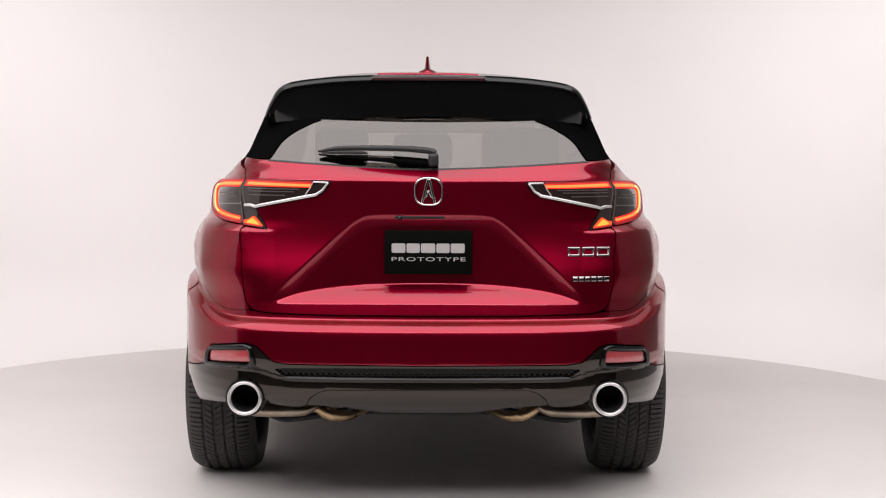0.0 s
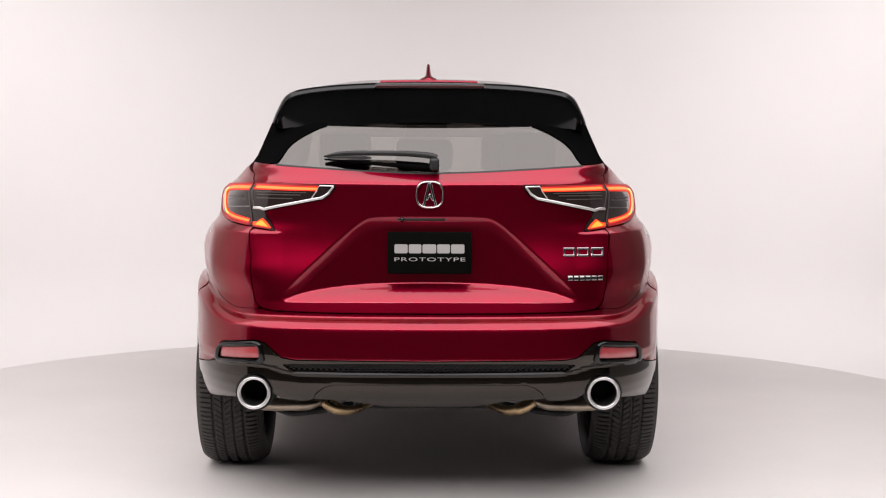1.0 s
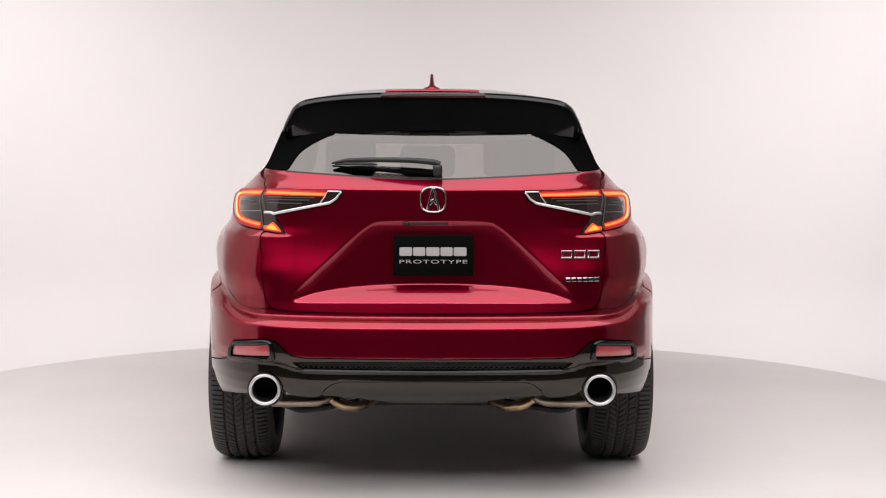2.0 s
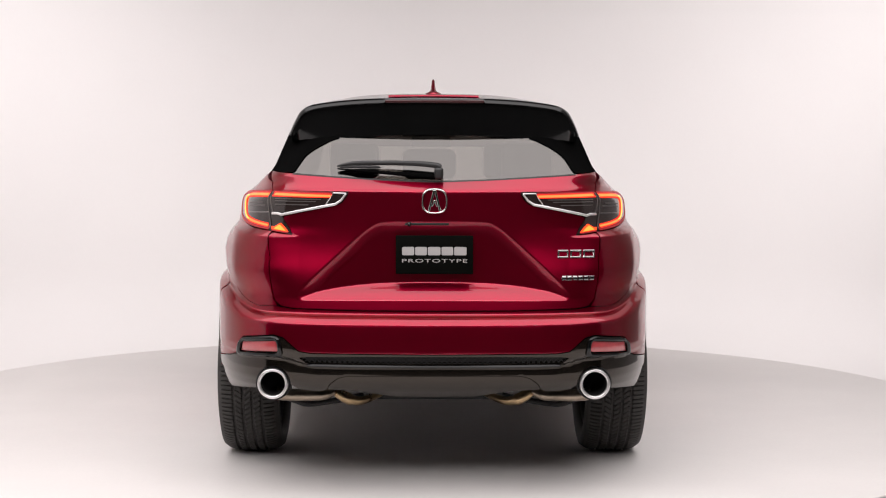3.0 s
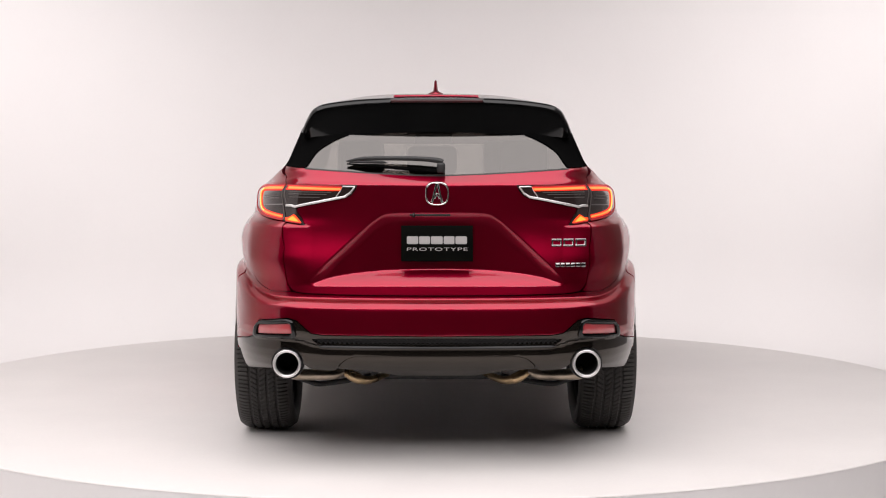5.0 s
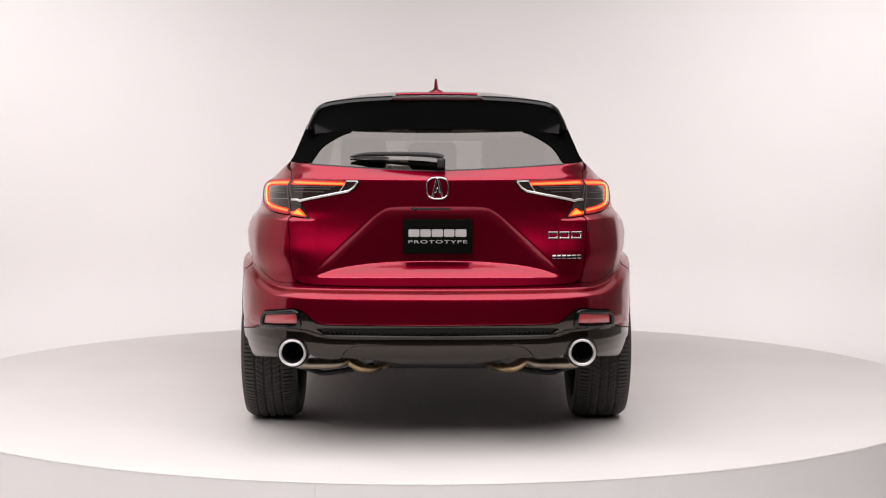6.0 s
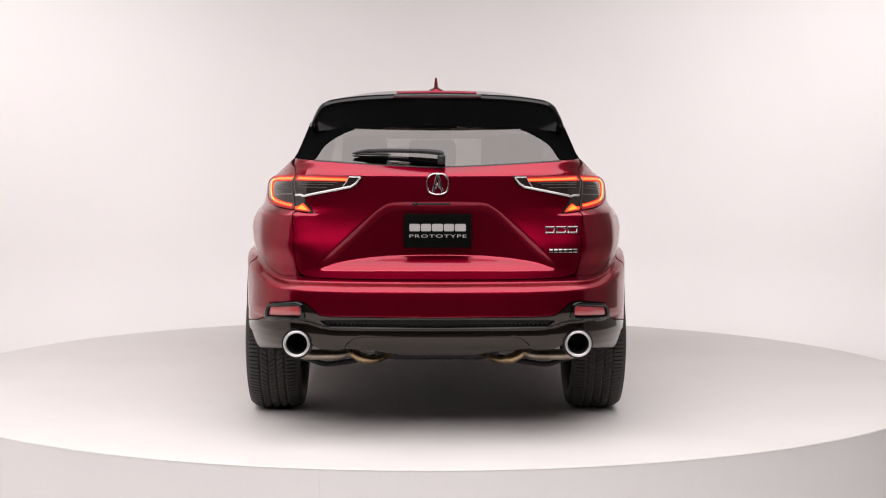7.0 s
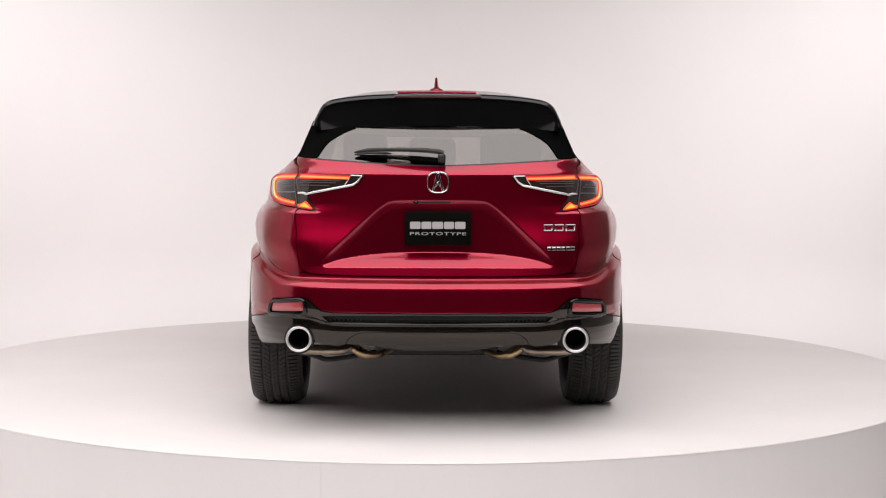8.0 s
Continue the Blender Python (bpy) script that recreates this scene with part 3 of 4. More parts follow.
def ledge_line(level):
    """A line right across the bumper along one level of the profile, swept up round the corners."""
    out = []
    for k in range(-40, 41):
        arc = 0.97 * CORNER * k / 40
        xn = float(np.interp(abs(arc), ARC[:, 0], ARC[:, 1]))
        lo, hi = level - 0.02, level + 0.3
        for _ in range(24):
            mid = 0.5 * (lo + hi)
            lo, hi = (mid, hi) if crease(xn, mid) < level else (lo, mid)
        out.append((arc, lo))
    return out


bump = sym([(0.0, 0.732), X(0.2995, 0.7336), X(0.5637, 0.7404), X(0.6137, 0.7473), X(0.6449, 0.7483), X(0.7094, 0.7463), X(0.7505, 0.7603), X(0.7855, 0.7801), X(0.8319, 0.8421), X(0.8470, 0.8986), Y(0.7917, 0.4812),
            X(0.8316, 0.5356), X(0.7987, 0.5516), X(0.7898, 0.5977), X(0.7646, 0.6272), X(0.6310, 0.6442), X(0.5931, 0.6358), X(0.5307, 0.5830), X(0.4832, 0.5757), (0.0, 0.570)])
panel("rear_bumper", bump, RED, car, "red painted rear bumper with a ledge above", round_off=0.006, step=0.0075, edge=0.0014, lines=[ledge_line(z) for z in (0.683, 0.687, 0.691, 0.7035, 0.7075, 0.7110, 0.7135, 0.7160, 0.7195, 0.7235)])

MESH = sym([(0.0, 0.560), X(0.2997, 0.5596), X(0.4969, 0.5580), X(0.5308, 0.5531), X(0.5048, 0.5312), X(0.2998, 0.5264), (0.0, 0.526)])
low = sym([(0.0, 0.566), X(0.4832, 0.5707), X(0.5327, 0.5781), X(0.5950, 0.6309), X(0.6311, 0.6392), X(0.7610, 0.6221), X(0.7853, 0.5945), X(0.7943, 0.5474), X(0.8327, 0.5307), Y(0.7898, 0.4764), X(0.8850, 0.4629), X(0.8570, 0.3985), X(0.8433, 0.3885), X(0.8000, 0.3970), X(0.7154, 0.4090)]
          + [X(0.639 + 0.070 * math.cos(a), 0.444 + 0.070 * math.sin(a)) for a in [math.radians(k) for k in range(-10, 200, 15)]]
          + [X(0.5413, 0.4177), X(0.4977, 0.4100), X(0.4487, 0.4075), X(0.4269, 0.4171), X(0.4130, 0.4440), X(0.3837, 0.4671), X(0.3495, 0.4780), (0.0, 0.4778)])
panel("lower_bumper", low, SATIN, car, "gloss black lower bumper", round_off=0.006, step=0.010, edge=0.0018, holes=[MESH],
      lines=[ledge_line(z)[a:b] for z in (0.5125, 0.5165, 0.5215, 0.5255) for a, b in ((6, 22), (59, 75))])
insert = sym([(0.0, 0.476), X(0.3475, 0.4761), X(0.3812, 0.4656), X(0.4100, 0.4420), X(0.4230, 0.4181), X(0.3795, 0.4152), X(0.29, 0.408), X(0.22, 0.394), X(0.16, 0.384), (0.0, 0.383)])
panel("bumper_insert", insert, SATIN, car, "grey black centre panel of the lower bumper", round_off=0.006, step=0.010, edge=0.0018)


def grille():
    """The fine diamond mesh strip in the lower bumper."""
    back = panel("mesh_backing", MESH, DARK, car, "dark recess behind the mesh", off=-0.014, thick=0.004, step=0.03)
    verts, faces = [], []

    def bar(p, q, w=0.0013):
        a, b = surf(*p, -0.006), surf(*q, -0.006)
        d = (b - a).normalized()
        n = d.cross(Vector((0, 1, 0))).normalized() * w
        k = len(verts)
        for c in (a, b):
            verts.extend([c - n, c + n, c + n + Vector((0, 0.004, 0)), c - n + Vector((0, 0.004, 0))])
        faces.extend([(k, k + 1, k + 5, k + 4), (k + 1, k + 2, k + 6, k + 5), (k + 3, k, k + 4, k + 7)])

    pitch, top, foot = 0.0100, 0.561, 0.5255
    rows = 4
    h = (top - foot) / rows
    for i in range(-54, 54):
        for j in range(rows):
            x0, x1 = i * pitch, (i + 1) * pitch
            if max(abs(x0), abs(x1)) > 0.527 - 0.018 * (j == 0):
                continue
            z0, z1 = foot + j * h, foot + (j + 1) * h
            if (i + j) % 2:
                z0, z1 = z1, z0
            bar((s_of_x(x0, z0), z0), (s_of_x(x1, z1), z1))
    part("mesh", from_lists(verts, faces), DARK, back, "black plastic diamond mesh", smooth=False)


grille()
panel("bright_lip", sym([(0.0, 0.5245), X(0.2999, 0.5248), X(0.4971, 0.5295), X(0.4971, 0.5229), X(0.2998, 0.5189), (0.0, 0.5185)]), BLACK, car, "gloss black lip under the mesh", off=0.010, thick=0.012, edge=0.003, soft=True)


for side in (1, -1):
    o = lambda pts: pts if side == 1 else mirrored(pts)
    lamp_bits(side)
    # Quarter panel, round the wheel arch
    arch = [Y(AXLE + 0.405 * math.cos(a), 0.372 + 0.405 * math.sin(a)) for a in [math.radians(k) for k in range(0, 171, 10)]]
    quarter = ([X(0.6234, 0.7518), X(0.6404, 0.7782), X(0.6480, 0.8320), X(0.6478, 0.9417), X(0.6500, 1.0440), X(0.7420, 1.0560), X(0.7800, 1.0690), X(0.8030, 1.0780), X(0.8185, 1.0955), X(0.8255, 1.1400), X(0.8205, 1.1750), X(0.8075, 1.1910), X(0.7855, 1.1998), X(0.7446, 1.2032), X(0.6530, 1.2065), X(0.6582, 1.2403), Y(0.4857, 1.2861),
                Y(0.76, 1.286), Y(1.10, 1.262), Y(1.74, 1.225), Y(1.74, 0.30), Y(1.47, 0.30)] + arch + [Y(0.7800, 0.5447), X(0.8472, 0.9012), X(0.8322, 0.8440), X(0.7847, 0.7824), X(0.7500, 0.7628), X(0.7093, 0.7485)])
    panel("quarter_panel", o(quarter), RED, car, "red rear quarter panel round the wheel arch", step=0.012, round_off=0.006, edge=0.0014,
          lines=[o([X(x, lamp_foot(x) - lamp_ledge(x) * k) for x in (0.665, 0.70, 0.74, 0.78, 0.81)]) for k in (1.0, 1.3)])
    # Arch lip and liner
    lip = [surf(*Y(AXLE + 0.40 * math.cos(a), 0.372 + 0.40 * math.sin(a)), -0.002) for a in [math.radians(k) for k in range(-10, 160, 8)]]
    part("arch_trim", tube([(side * p.x, p.y, p.z) for p in lip], 0.008, 8), SATIN, car, "black wheel arch trim")
    lip = [surf(*Y(AXLE + 2.75 + 0.40 * math.cos(a), 0.372 + 0.40 * math.sin(a)), -0.002) for a in [math.radians(k) for k in range(-10, 191, 8)]]
    part("arch_trim", tube([(side * p.x, p.y, p.z) for p in lip], 0.008, 8), SATIN, car, "black wheel arch trim")
    for y0 in (AXLE, AXLE + 2.75):
        verts, faces = [], []
        for i in range(25):
            a = math.radians(-5 + 153 * i / 24)
            for x in (0.92, 0.60):
                verts.append((side * x, y0 + 0.42 * math.cos(a), 0.372 + 0.42 * math.sin(a)))
        faces = [(2 * i, 2 * i + 1, 2 * i + 3, 2 * i + 2) for i in range(24)]
        part("wheel_well", from_lists(verts, faces), DARK, car, "dark wheel arch liner")
    # Doors, front wing, sill
    for y0, y1, nm in ((1.75, 2.72, "rear_door"), (2.73, 3.32, "front_door")):
        door = panel(nm, o([Y(y0, 1.222), Y(y1, 1.215), Y(y1, 0.36), Y(y0, 0.36)]), RED, car, "red side door", step=0.06, round_off=0.03)
        h = Y((y0 + y1) / 2 - 0.28, 1.05)
        a, b = surf(*h, 0.035), surf(h[0] + 0.2, 1.05, 0.035)
        part("door_handle", tube([(side * (a.x - 0.03), a.y, a.z), (side * a.x, a.y + 0.02, a.z), (side * b.x, b.y - 0.02, b.z), (side * (b.x - 0.03), b.y, b.z)], 0.012, 8), RED, door)
    arch = [Y(AXLE + 2.75 + 0.405 * math.cos(a), 0.372 + 0.405 * math.sin(a)) for a in [math.radians(k) for k in range(10, 171, 10)]]
    wing = [Y(3.33, 1.19), Y(3.9, 1.08), Y(4.25, 1.0), Y(4.25, 0.45)] + arch + [Y(3.36, 0.36), Y(3.33, 0.36)]
    panel("front_wing", o(wing), RED, car, "red front wing round the wheel arch", step=0.04, round_off=0.008)
    panel("sill", o([Y(1.46, 0.35), Y(3.38, 0.35), Y(3.38, 0.24), Y(1.46, 0.24)]), SATIN, car, "black sill trim", step=0.08, thick=0.05)
    head = panel("head_lamp", o([nose(0.86, 0.93), nose(0.45, 0.90), nose(0.45, 0.82), nose(0.86, 0.84)]), LAMP_GREY, car, "unlit head lamp", off=0.004, thick=0.03, step=0.04)
    # Rear corner of the greenhouse
    inner_edge = [tuple(q) for q in spline([X(0.385, 1.4205), X(0.426, 1.4050), X(0.476, 1.3795), X(0.518, 1.3500), X(0.542, 1.3200), X(0.570, 1.2800)], 4)]
    pil = inner_edge + [Y(0.5141, 1.2880), Y(0.74, 1.291), Y(0.86, 1.46), Y(0.4195, 1.4588), X(0.4480, 1.4492), X(0.385, 1.4500)]
    panel("rear_pillar", o(pil), GARNISH, car, "gloss black corner beside the rear window", off=0.0, thick=0.007, step=0.02, edge=0.0012)
    panel("pillar_trim", o([X(0.6050, 1.2749), X(0.5900, 1.3494), X(0.5300, 1.4093), Y(0.84, 1.45), Y(0.84, 1.275)]), DARK, car, "dark inner pillar trim", off=-0.035, thick=0.01, step=0.03)
    strip = panel("side_window", o([Y(0.80, 1.298), Y(0.93, 1.46), Y(2.45, 1.50), Y(3.28, 1.23), Y(1.8, 1.236), Y(1.15, 1.27)]), PRIVACY, car, "dark side window", off=-0.004, thick=0.004, step=0.06)
    panel("window_chrome", o(ribbon([Y(0.765, 1.292), Y(0.90, 1.470), Y(1.2, 1.492), Y(2.45, 1.508)], 0.009)), CHROME, strip, "chrome window moulding", off=0.006, thick=0.012, step=0.04, soft=True)
    panel("window_sill_chrome", o(ribbon([Y(0.80, 1.287), Y(1.15, 1.264), Y(1.8, 1.229), Y(3.25, 1.222)], 0.010)), CHROME, strip, "chrome window moulding", off=0.006, thick=0.012, step=0.04, soft=True)
    # Door mirror
    m = box(0.20, 0.12, 0.12, (side * 0.95, 3.02, 1.13), 0.045, segments=3)
    mir = part("door_mirror", m, RED, car, "red door mirror")
    part("mirror_glass", box(0.15, 0.006, 0.09, (side * 0.955, 2.958, 1.13), 0.002), CHROME, mir)
    part("mirror_arm", box(0.12, 0.07, 0.03, (side * 0.89, 3.03, 1.09), 0.01), MATT, mir)
    # Reflector pod in the lower bumper
    frame_o = [X(0.5932, 0.5585), X(0.6045, 0.6312), X(0.6311, 0.6382), X(0.7610, 0.6211), X(0.7844, 0.5934), X(0.7934, 0.5493), X(0.6874, 0.5571)]
    hole = [X(0.6092, 0.5742), X(0.6159, 0.6228), X(0.7646, 0.6087), X(0.7763, 0.5627)]
    pod = panel("reflector_frame", o(frame_o), BLACK, car, "gloss black frame round the reflector", off=0.013, thick=0.02, step=0.012, edge=0.006, holes=[o(hole)], round_off=0.016, soft=True)
    panel("reflector", o([X(0.6131, 0.5782), X(0.6197, 0.6200), X(0.7610, 0.6065), X(0.7717, 0.5663)]), REFLECT, pod, "red bumper reflector", off=0.004, thick=0.012, step=0.012, edge=0.003, round_off=0.008, soft=True)
    # Exhaust
    tip = revolve([(0.0475, 0.004), (0.050, -0.004), (0.058, -0.005), (0.0605, 0.0), (0.0605, 0.20), (0.049, 0.20), (0.049, 0.02)], "Y", 56, (side * 0.638, 0.075, 0.444), closed=True)
    ex = part("exhaust_tip", tip, TIP, car, "round polished exhaust tip")
    part("exhaust_bore", revolve([(0.0, 0.16), (0.0485, 0.16), (0.0485, 0.012)], "Y", 40, (side * 0.638, 0.075, 0.444)), DARK, ex, "dark bore of the exhaust")
    part("exhaust_collar", revolve([(0.064, 0.03), (0.070, 0.03), (0.070, 0.14), (0.064, 0.14)], "Y", 40, (side * 0.638, 0.075, 0.444), closed=True), DARK, ex)
    part("exhaust_pipe", tube(spline([(side * 0.645, 0.24, 0.388), (side * 0.60, 0.25, 0.3745), (side * 0.52, 0.255, 0.3725), (side * 0.46, 0.26, 0.3735), (side * 0.430, 0.27, 0.3785), (side * 0.412, 0.285, 0.388)], 5), [0.034] * 5 + [0.031] * 12 + [0.030, 0.029, 0.028, 0.027, 0.026, 0.025, 0.022, 0.019, 0.014], 18, 0.8), PIPE, ex, "dull steel exhaust pipe")
    part("exhaust_elbow", tube(spline([(side * 0.425, 0.36, 0.41), (side * 0.405, 0.31, 0.392), (side * 0.375, 0.295, 0.364), (side * 0.335, 0.305, 0.344), (side * 0.290, 0.35, 0.336), (side * 0.22, 0.47, 0.347)], 6), [0.022] * 8 + [0.024] * 10 + [0.021 - 0.0006 * k for k in range(13)], 16), STEEL, ex, "heat-stained steel exhaust elbow")
    part("suspension_arm", tube(spline([(side * 0.70, 0.62, 0.318), (side * 0.60, 0.56, 0.304), (side * 0.535, 0.55, 0.288), (side * 0.42, 0.55, 0.302), (side * 0.30, 0.58, 0.320)], 4), [0.012] * 4 + [0.014] * 13, 10, 0.9), DARK, car, "dark suspension arm")

part("underside", box(1.20, 3.9, 0.18, (0, 2.75, 0.45), 0.03), DARK, car, "dark underside of the car")
part("silencer", box(0.60, 0.28, 0.115, (0, 0.60, 0.374), 0.045, segments=3), DARK, car, "dark exhaust silencer box")
# Rear window and wiper
pane = sym([(0.0, 1.456), X(0.4037, 1.4454), X(0.4726, 1.4153), X(0.5561, 1.3574), X(0.5915, 1.2699), X(0.278, 1.247), (0.0, 1.237)])
panel("rear_window", pane, TINTED, car, "tinted rear window", off=-0.005, thick=0.004, round_off=0.008, step=0.014, edge=0.003).visible_shadow = False


seal = [X(x, 1.2435 + 0.0102 * (abs(x) / 0.278) ** 1.5) for x in [-0.57 + 0.57 * k / 8 for k in range(17)]]
panel("window_seal", ribbon(seal, 0.006), MATT, car, "black seal along the window's foot", off=0.001, thick=0.006, step=0.014, edge=0.001, soft=True)


def on_glass(x, z, out):
    p = surf(s_of_x(x, z), z, out)
    return (p.x, p.y, p.z)


wiper = part("rear_wiper", tube(spline([on_glass(0.024, 1.283, 0.034), on_glass(0.000, 1.291, 0.036), on_glass(-0.09, 1.299, 0.034), on_glass(-0.24, 1.303, 0.028), on_glass(-0.33, 1.302, 0.024), on_glass(-0.388, 1.293, 0.020)], 6),
                                [0.013] * 6 + [0.0130 - 0.0002 * k for k in range(18)] + [0.009 - 0.0009 * k for k in range(7)], 14, 0.9), MATT, car, "black rear wiper resting on the window")
part("wiper_blade", tube(spline([on_glass(-0.386, 1.286, 0.014), on_glass(-0.30, 1.2795, 0.014), on_glass(-0.20, 1.2715, 0.014), on_glass(-0.10, 1.2640, 0.013), on_glass(-0.03, 1.2590, 0.012), on_glass(0.028, 1.2565, 0.012)], 4), [0.003 + 0.0006 * min(k, 17) for k in range(21)], 10, 0.95), GARNISH, wiper, "black rubber wiper blade")
part("wiper_bridge", tube([on_glass(-0.375, 1.289, 0.020), on_glass(-0.30, 1.2905, 0.022), on_glass(-0.235, 1.2895, 0.022), on_glass(-0.215, 1.2885, 0.020)], [0.004, 0.0065, 0.0065, 0.003], 8, 0.9), MATT, wiper)
px_, py_, pz_ = on_glass(0.017, 1.269, 0.016)
part("wiper_pivot", box(0.036, 0.05, 0.046, (px_, py_, pz_), 0.012, segments=3), MATT, wiper, "black wiper pivot cover")


# Roof, screen and bonnet: one even crown each
def roof_z(y):
    return float(np.interp(y, (0.40, 0.60, 0.95, 1.3, 1.9, 2.45), (1.578, 1.604, 1.634, 1.651, 1.648, 1.604)))


def sheet(name, rows, mat, parent, label, thick=0.012):
    """A smooth skin through rows of points, with thickness."""
    verts, faces, n = [p for r in rows for p in r], [], len(rows[0])
    for i in range(len(rows) - 1):
        for j in range(n - 1):
            a = i * n + j
            faces.append((a, a + 1, a + n + 1, a + n))
    bm = from_lists(verts, faces)
    ob = part(name, bm, mat, parent, label)
    sol = ob.modifiers.new("thickness", "SOLIDIFY")
    sol.thickness, sol.offset = thick, -1
    return ob


us = [math.sin(math.pi / 2 * k / 20) for k in range(-20, 21)]
sheet("roof", [[(0.648 * (0.93 + 0.07 * smoothstep(0.8, 1.2, y)) * u, y, roof_z(y) - (roof_z(y) - 1.505) * abs(u) ** 5 - 0.022 * u * u) for u in us] for y in np.linspace(0.78, 2.46, 22)], RED, car, "red roof with black sides")
sheet("windscreen", [[((0.648 + 0.12 * k) * u, 2.465 + 0.90 * k - 0.10 * u * u * k, 1.600 - 0.36 * k - 0.02 * k * k - (0.095 - 0.05 * k) * abs(u) ** 5 - 0.02 * u * u) for u in us] for k in np.linspace(0, 1, 8)], CLEAR, car, "clear windscreen", 0.005).visible_shadow = False
sheet("bonnet", [[((0.78 - 0.06 * k ** 3) * u, 3.38 + 1.17 * k - 0.14 * u ** 2 * k, 1.20 - 0.14 * k - 0.10 * k ** 4 - 0.07 * abs(u) ** 4 * (1 - 0.4 * k)) for u in us] for k in np.linspace(0, 1, 14)], RED, car, "red bonnet")
fas = [nose(0.80, 0.80), nose(0.40, 0.84), (AROUND, 0.86), (2 * AROUND - nose(0.40, 0.84)[0], 0.84), (2 * AROUND - nose(0.80, 0.80)[0], 0.80)]
lowf = [nose(0.88, 0.30), (AROUND, 0.28), (2 * AROUND - nose(0.88, 0.30)[0], 0.30)]
panel("front_bumper", [Y(4.26, 0.78)] + fas + [(2 * AROUND - Y(4.26, 0.78)[0], 0.78), (2 * AROUND - Y(4.26, 0.32)[0], 0.32)] + lowf[::-1] + [Y(4.26, 0.32)], RED, car, "red front bumper", step=0.05, round_off=0.01)
panel("front_grille", [nose(0.42, 0.85), (2 * AROUND - nose(0.42, 0.85)[0], 0.85), (2 * AROUND - nose(0.34, 0.58)[0], 0.58), nose(0.34, 0.58)], MATT, car, "black front grille", off=0.012, step=0.05)


def spoiler():
    """The black roof spoiler: a bevelled rim that bends down at both ends, a plain face under it, and a low middle over the brake light."""
    rim = [Vector(p) for p in [(0.0, 1.580), (0.10, 1.5797), (0.195, 1.579), (0.205, 1.5788)] + [tuple(p) for p in spline([(0.22, 1.5785), (0.32, 1.5735), (0.40, 1.5665), (0.47, 1.5575), (0.512, 1.547), (0.543, 1.527), (0.563, 1.497), (0.580, 1.462), (0.592, 1.430)], 4)]]
    half = []
    for i, p in enumerate(rim):
        d = (rim[min(i + 1, len(rim) - 1)] - rim[max(i - 1, 0)]).normalized()
        m = Vector((d.y, -d.x)) if i else Vector((0, -1))
        m = -m if m.y > 0 else m
        wide_ = 0.019 * (0.45 if p.x < 0.2 else 1.0) * (1 - 0.5 * smoothstep(0.50, 0.60, p.x))
        q = p + m * wide_
        r = p + m * (wide_ + 0.004)
        e = p.x / 0.592
        y = 0.233 + 0.055 * e ** 3
        mid = p.x < 0.2
        f = (min(p.x, 0.585), float(np.interp(p.x, (0, 0.2, 0.36, 0.46, 0.53, 0.592), (1.432, 1.429, 1.418, 1.415, 1.414, 1.404))))
        rz = p.y - 0.02 * e ** 4 + (0.020 if mid else 0.039)
        half.append([(p.x * 0.97, 0.76, rz), (p.x * 0.985, 0.50, p.y + (0.010 if mid else 0.0235 * (1 - e ** 3))), (p.x, y + 0.10, p.y + (0.002 if mid else 0.007 * (1 - e ** 4))), (p.x, y + 0.020, p.y), ((p.x + q.x) / 2, y + 0.006, (p.y + q.y) / 2 + 0.002),
                     (q.x, y, q.y), (r.x, y + 0.010, r.y), ((r.x + f[0]) / 2 * 0.995, y + 0.016, max((r.y + f[1]) / 2, f[1])), (f[0] * 0.99, y + 0.022 + 0.02 * e * e, min(f[1], r.y)), (f[0] * 0.96, y + 0.13, f[1] - 0.004), (f[0] * 0.95, 0.72, f[1] + 0.02)])
    rows = [[(-x, y, z) for x, y, z in r] for r in half[:0:-1]] + half
    n = len(rows[0])
    verts = [p for r in rows for p in r]
    faces = [(i * n + j, i * n + (j + 1) % n, (i + 1) * n + (j + 1) % n, (i + 1) * n + j) for i in range(len(rows) - 1) for j in range(n)]
    faces += [tuple(range(n)), tuple(reversed(range((len(rows) - 1) * n, len(rows) * n)))]
    bm = from_lists(verts, faces)
    bmesh.ops.recalc_face_normals(bm, faces=bm.faces)
    sp = part("roof_spoiler", bm, SPOILER, car, "gloss black roof spoiler over the rear window")
    sp.data.set_sharp_from_angle(angle=0.35)
    part("brake_light", box(0.40, 0.03, 0.013, (0, 0.248, 1.5655), 0.005), BRAKE, sp, "unlit dark red high brake light")
    return sp


spoiler()

# Aerial fin
verts, faces = [], []
for z, hw, y0, y1 in ((1.630, 0.040, 0.90, 1.10), (1.638, 0.036, 0.905, 1.095), (1.644, 0.022, 0.925, 1.085), (1.652, 0.013, 0.95, 1.075), (1.675, 0.009, 0.985, 1.065), (1.698, 0.0065, 1.02, 1.055), (1.704, 0.003, 1.035, 1.05)):
    for k in range(16):
        a = 2 * math.pi * k / 16
        verts.append((hw * math.sin(a), (y0 + y1) / 2 - (y1 - y0) / 2 * math.cos(a), z))
for i in range(6):
    for k in range(16):
        faces.append((i * 16 + k, i * 16 + (k + 1) % 16, i * 16 + 16 + (k + 1) % 16, i * 16 + 16 + k))
faces.append(tuple(range(96, 112)))
part("aerial_fin", from_lists(verts, faces), RED, car, "red shark fin aerial")


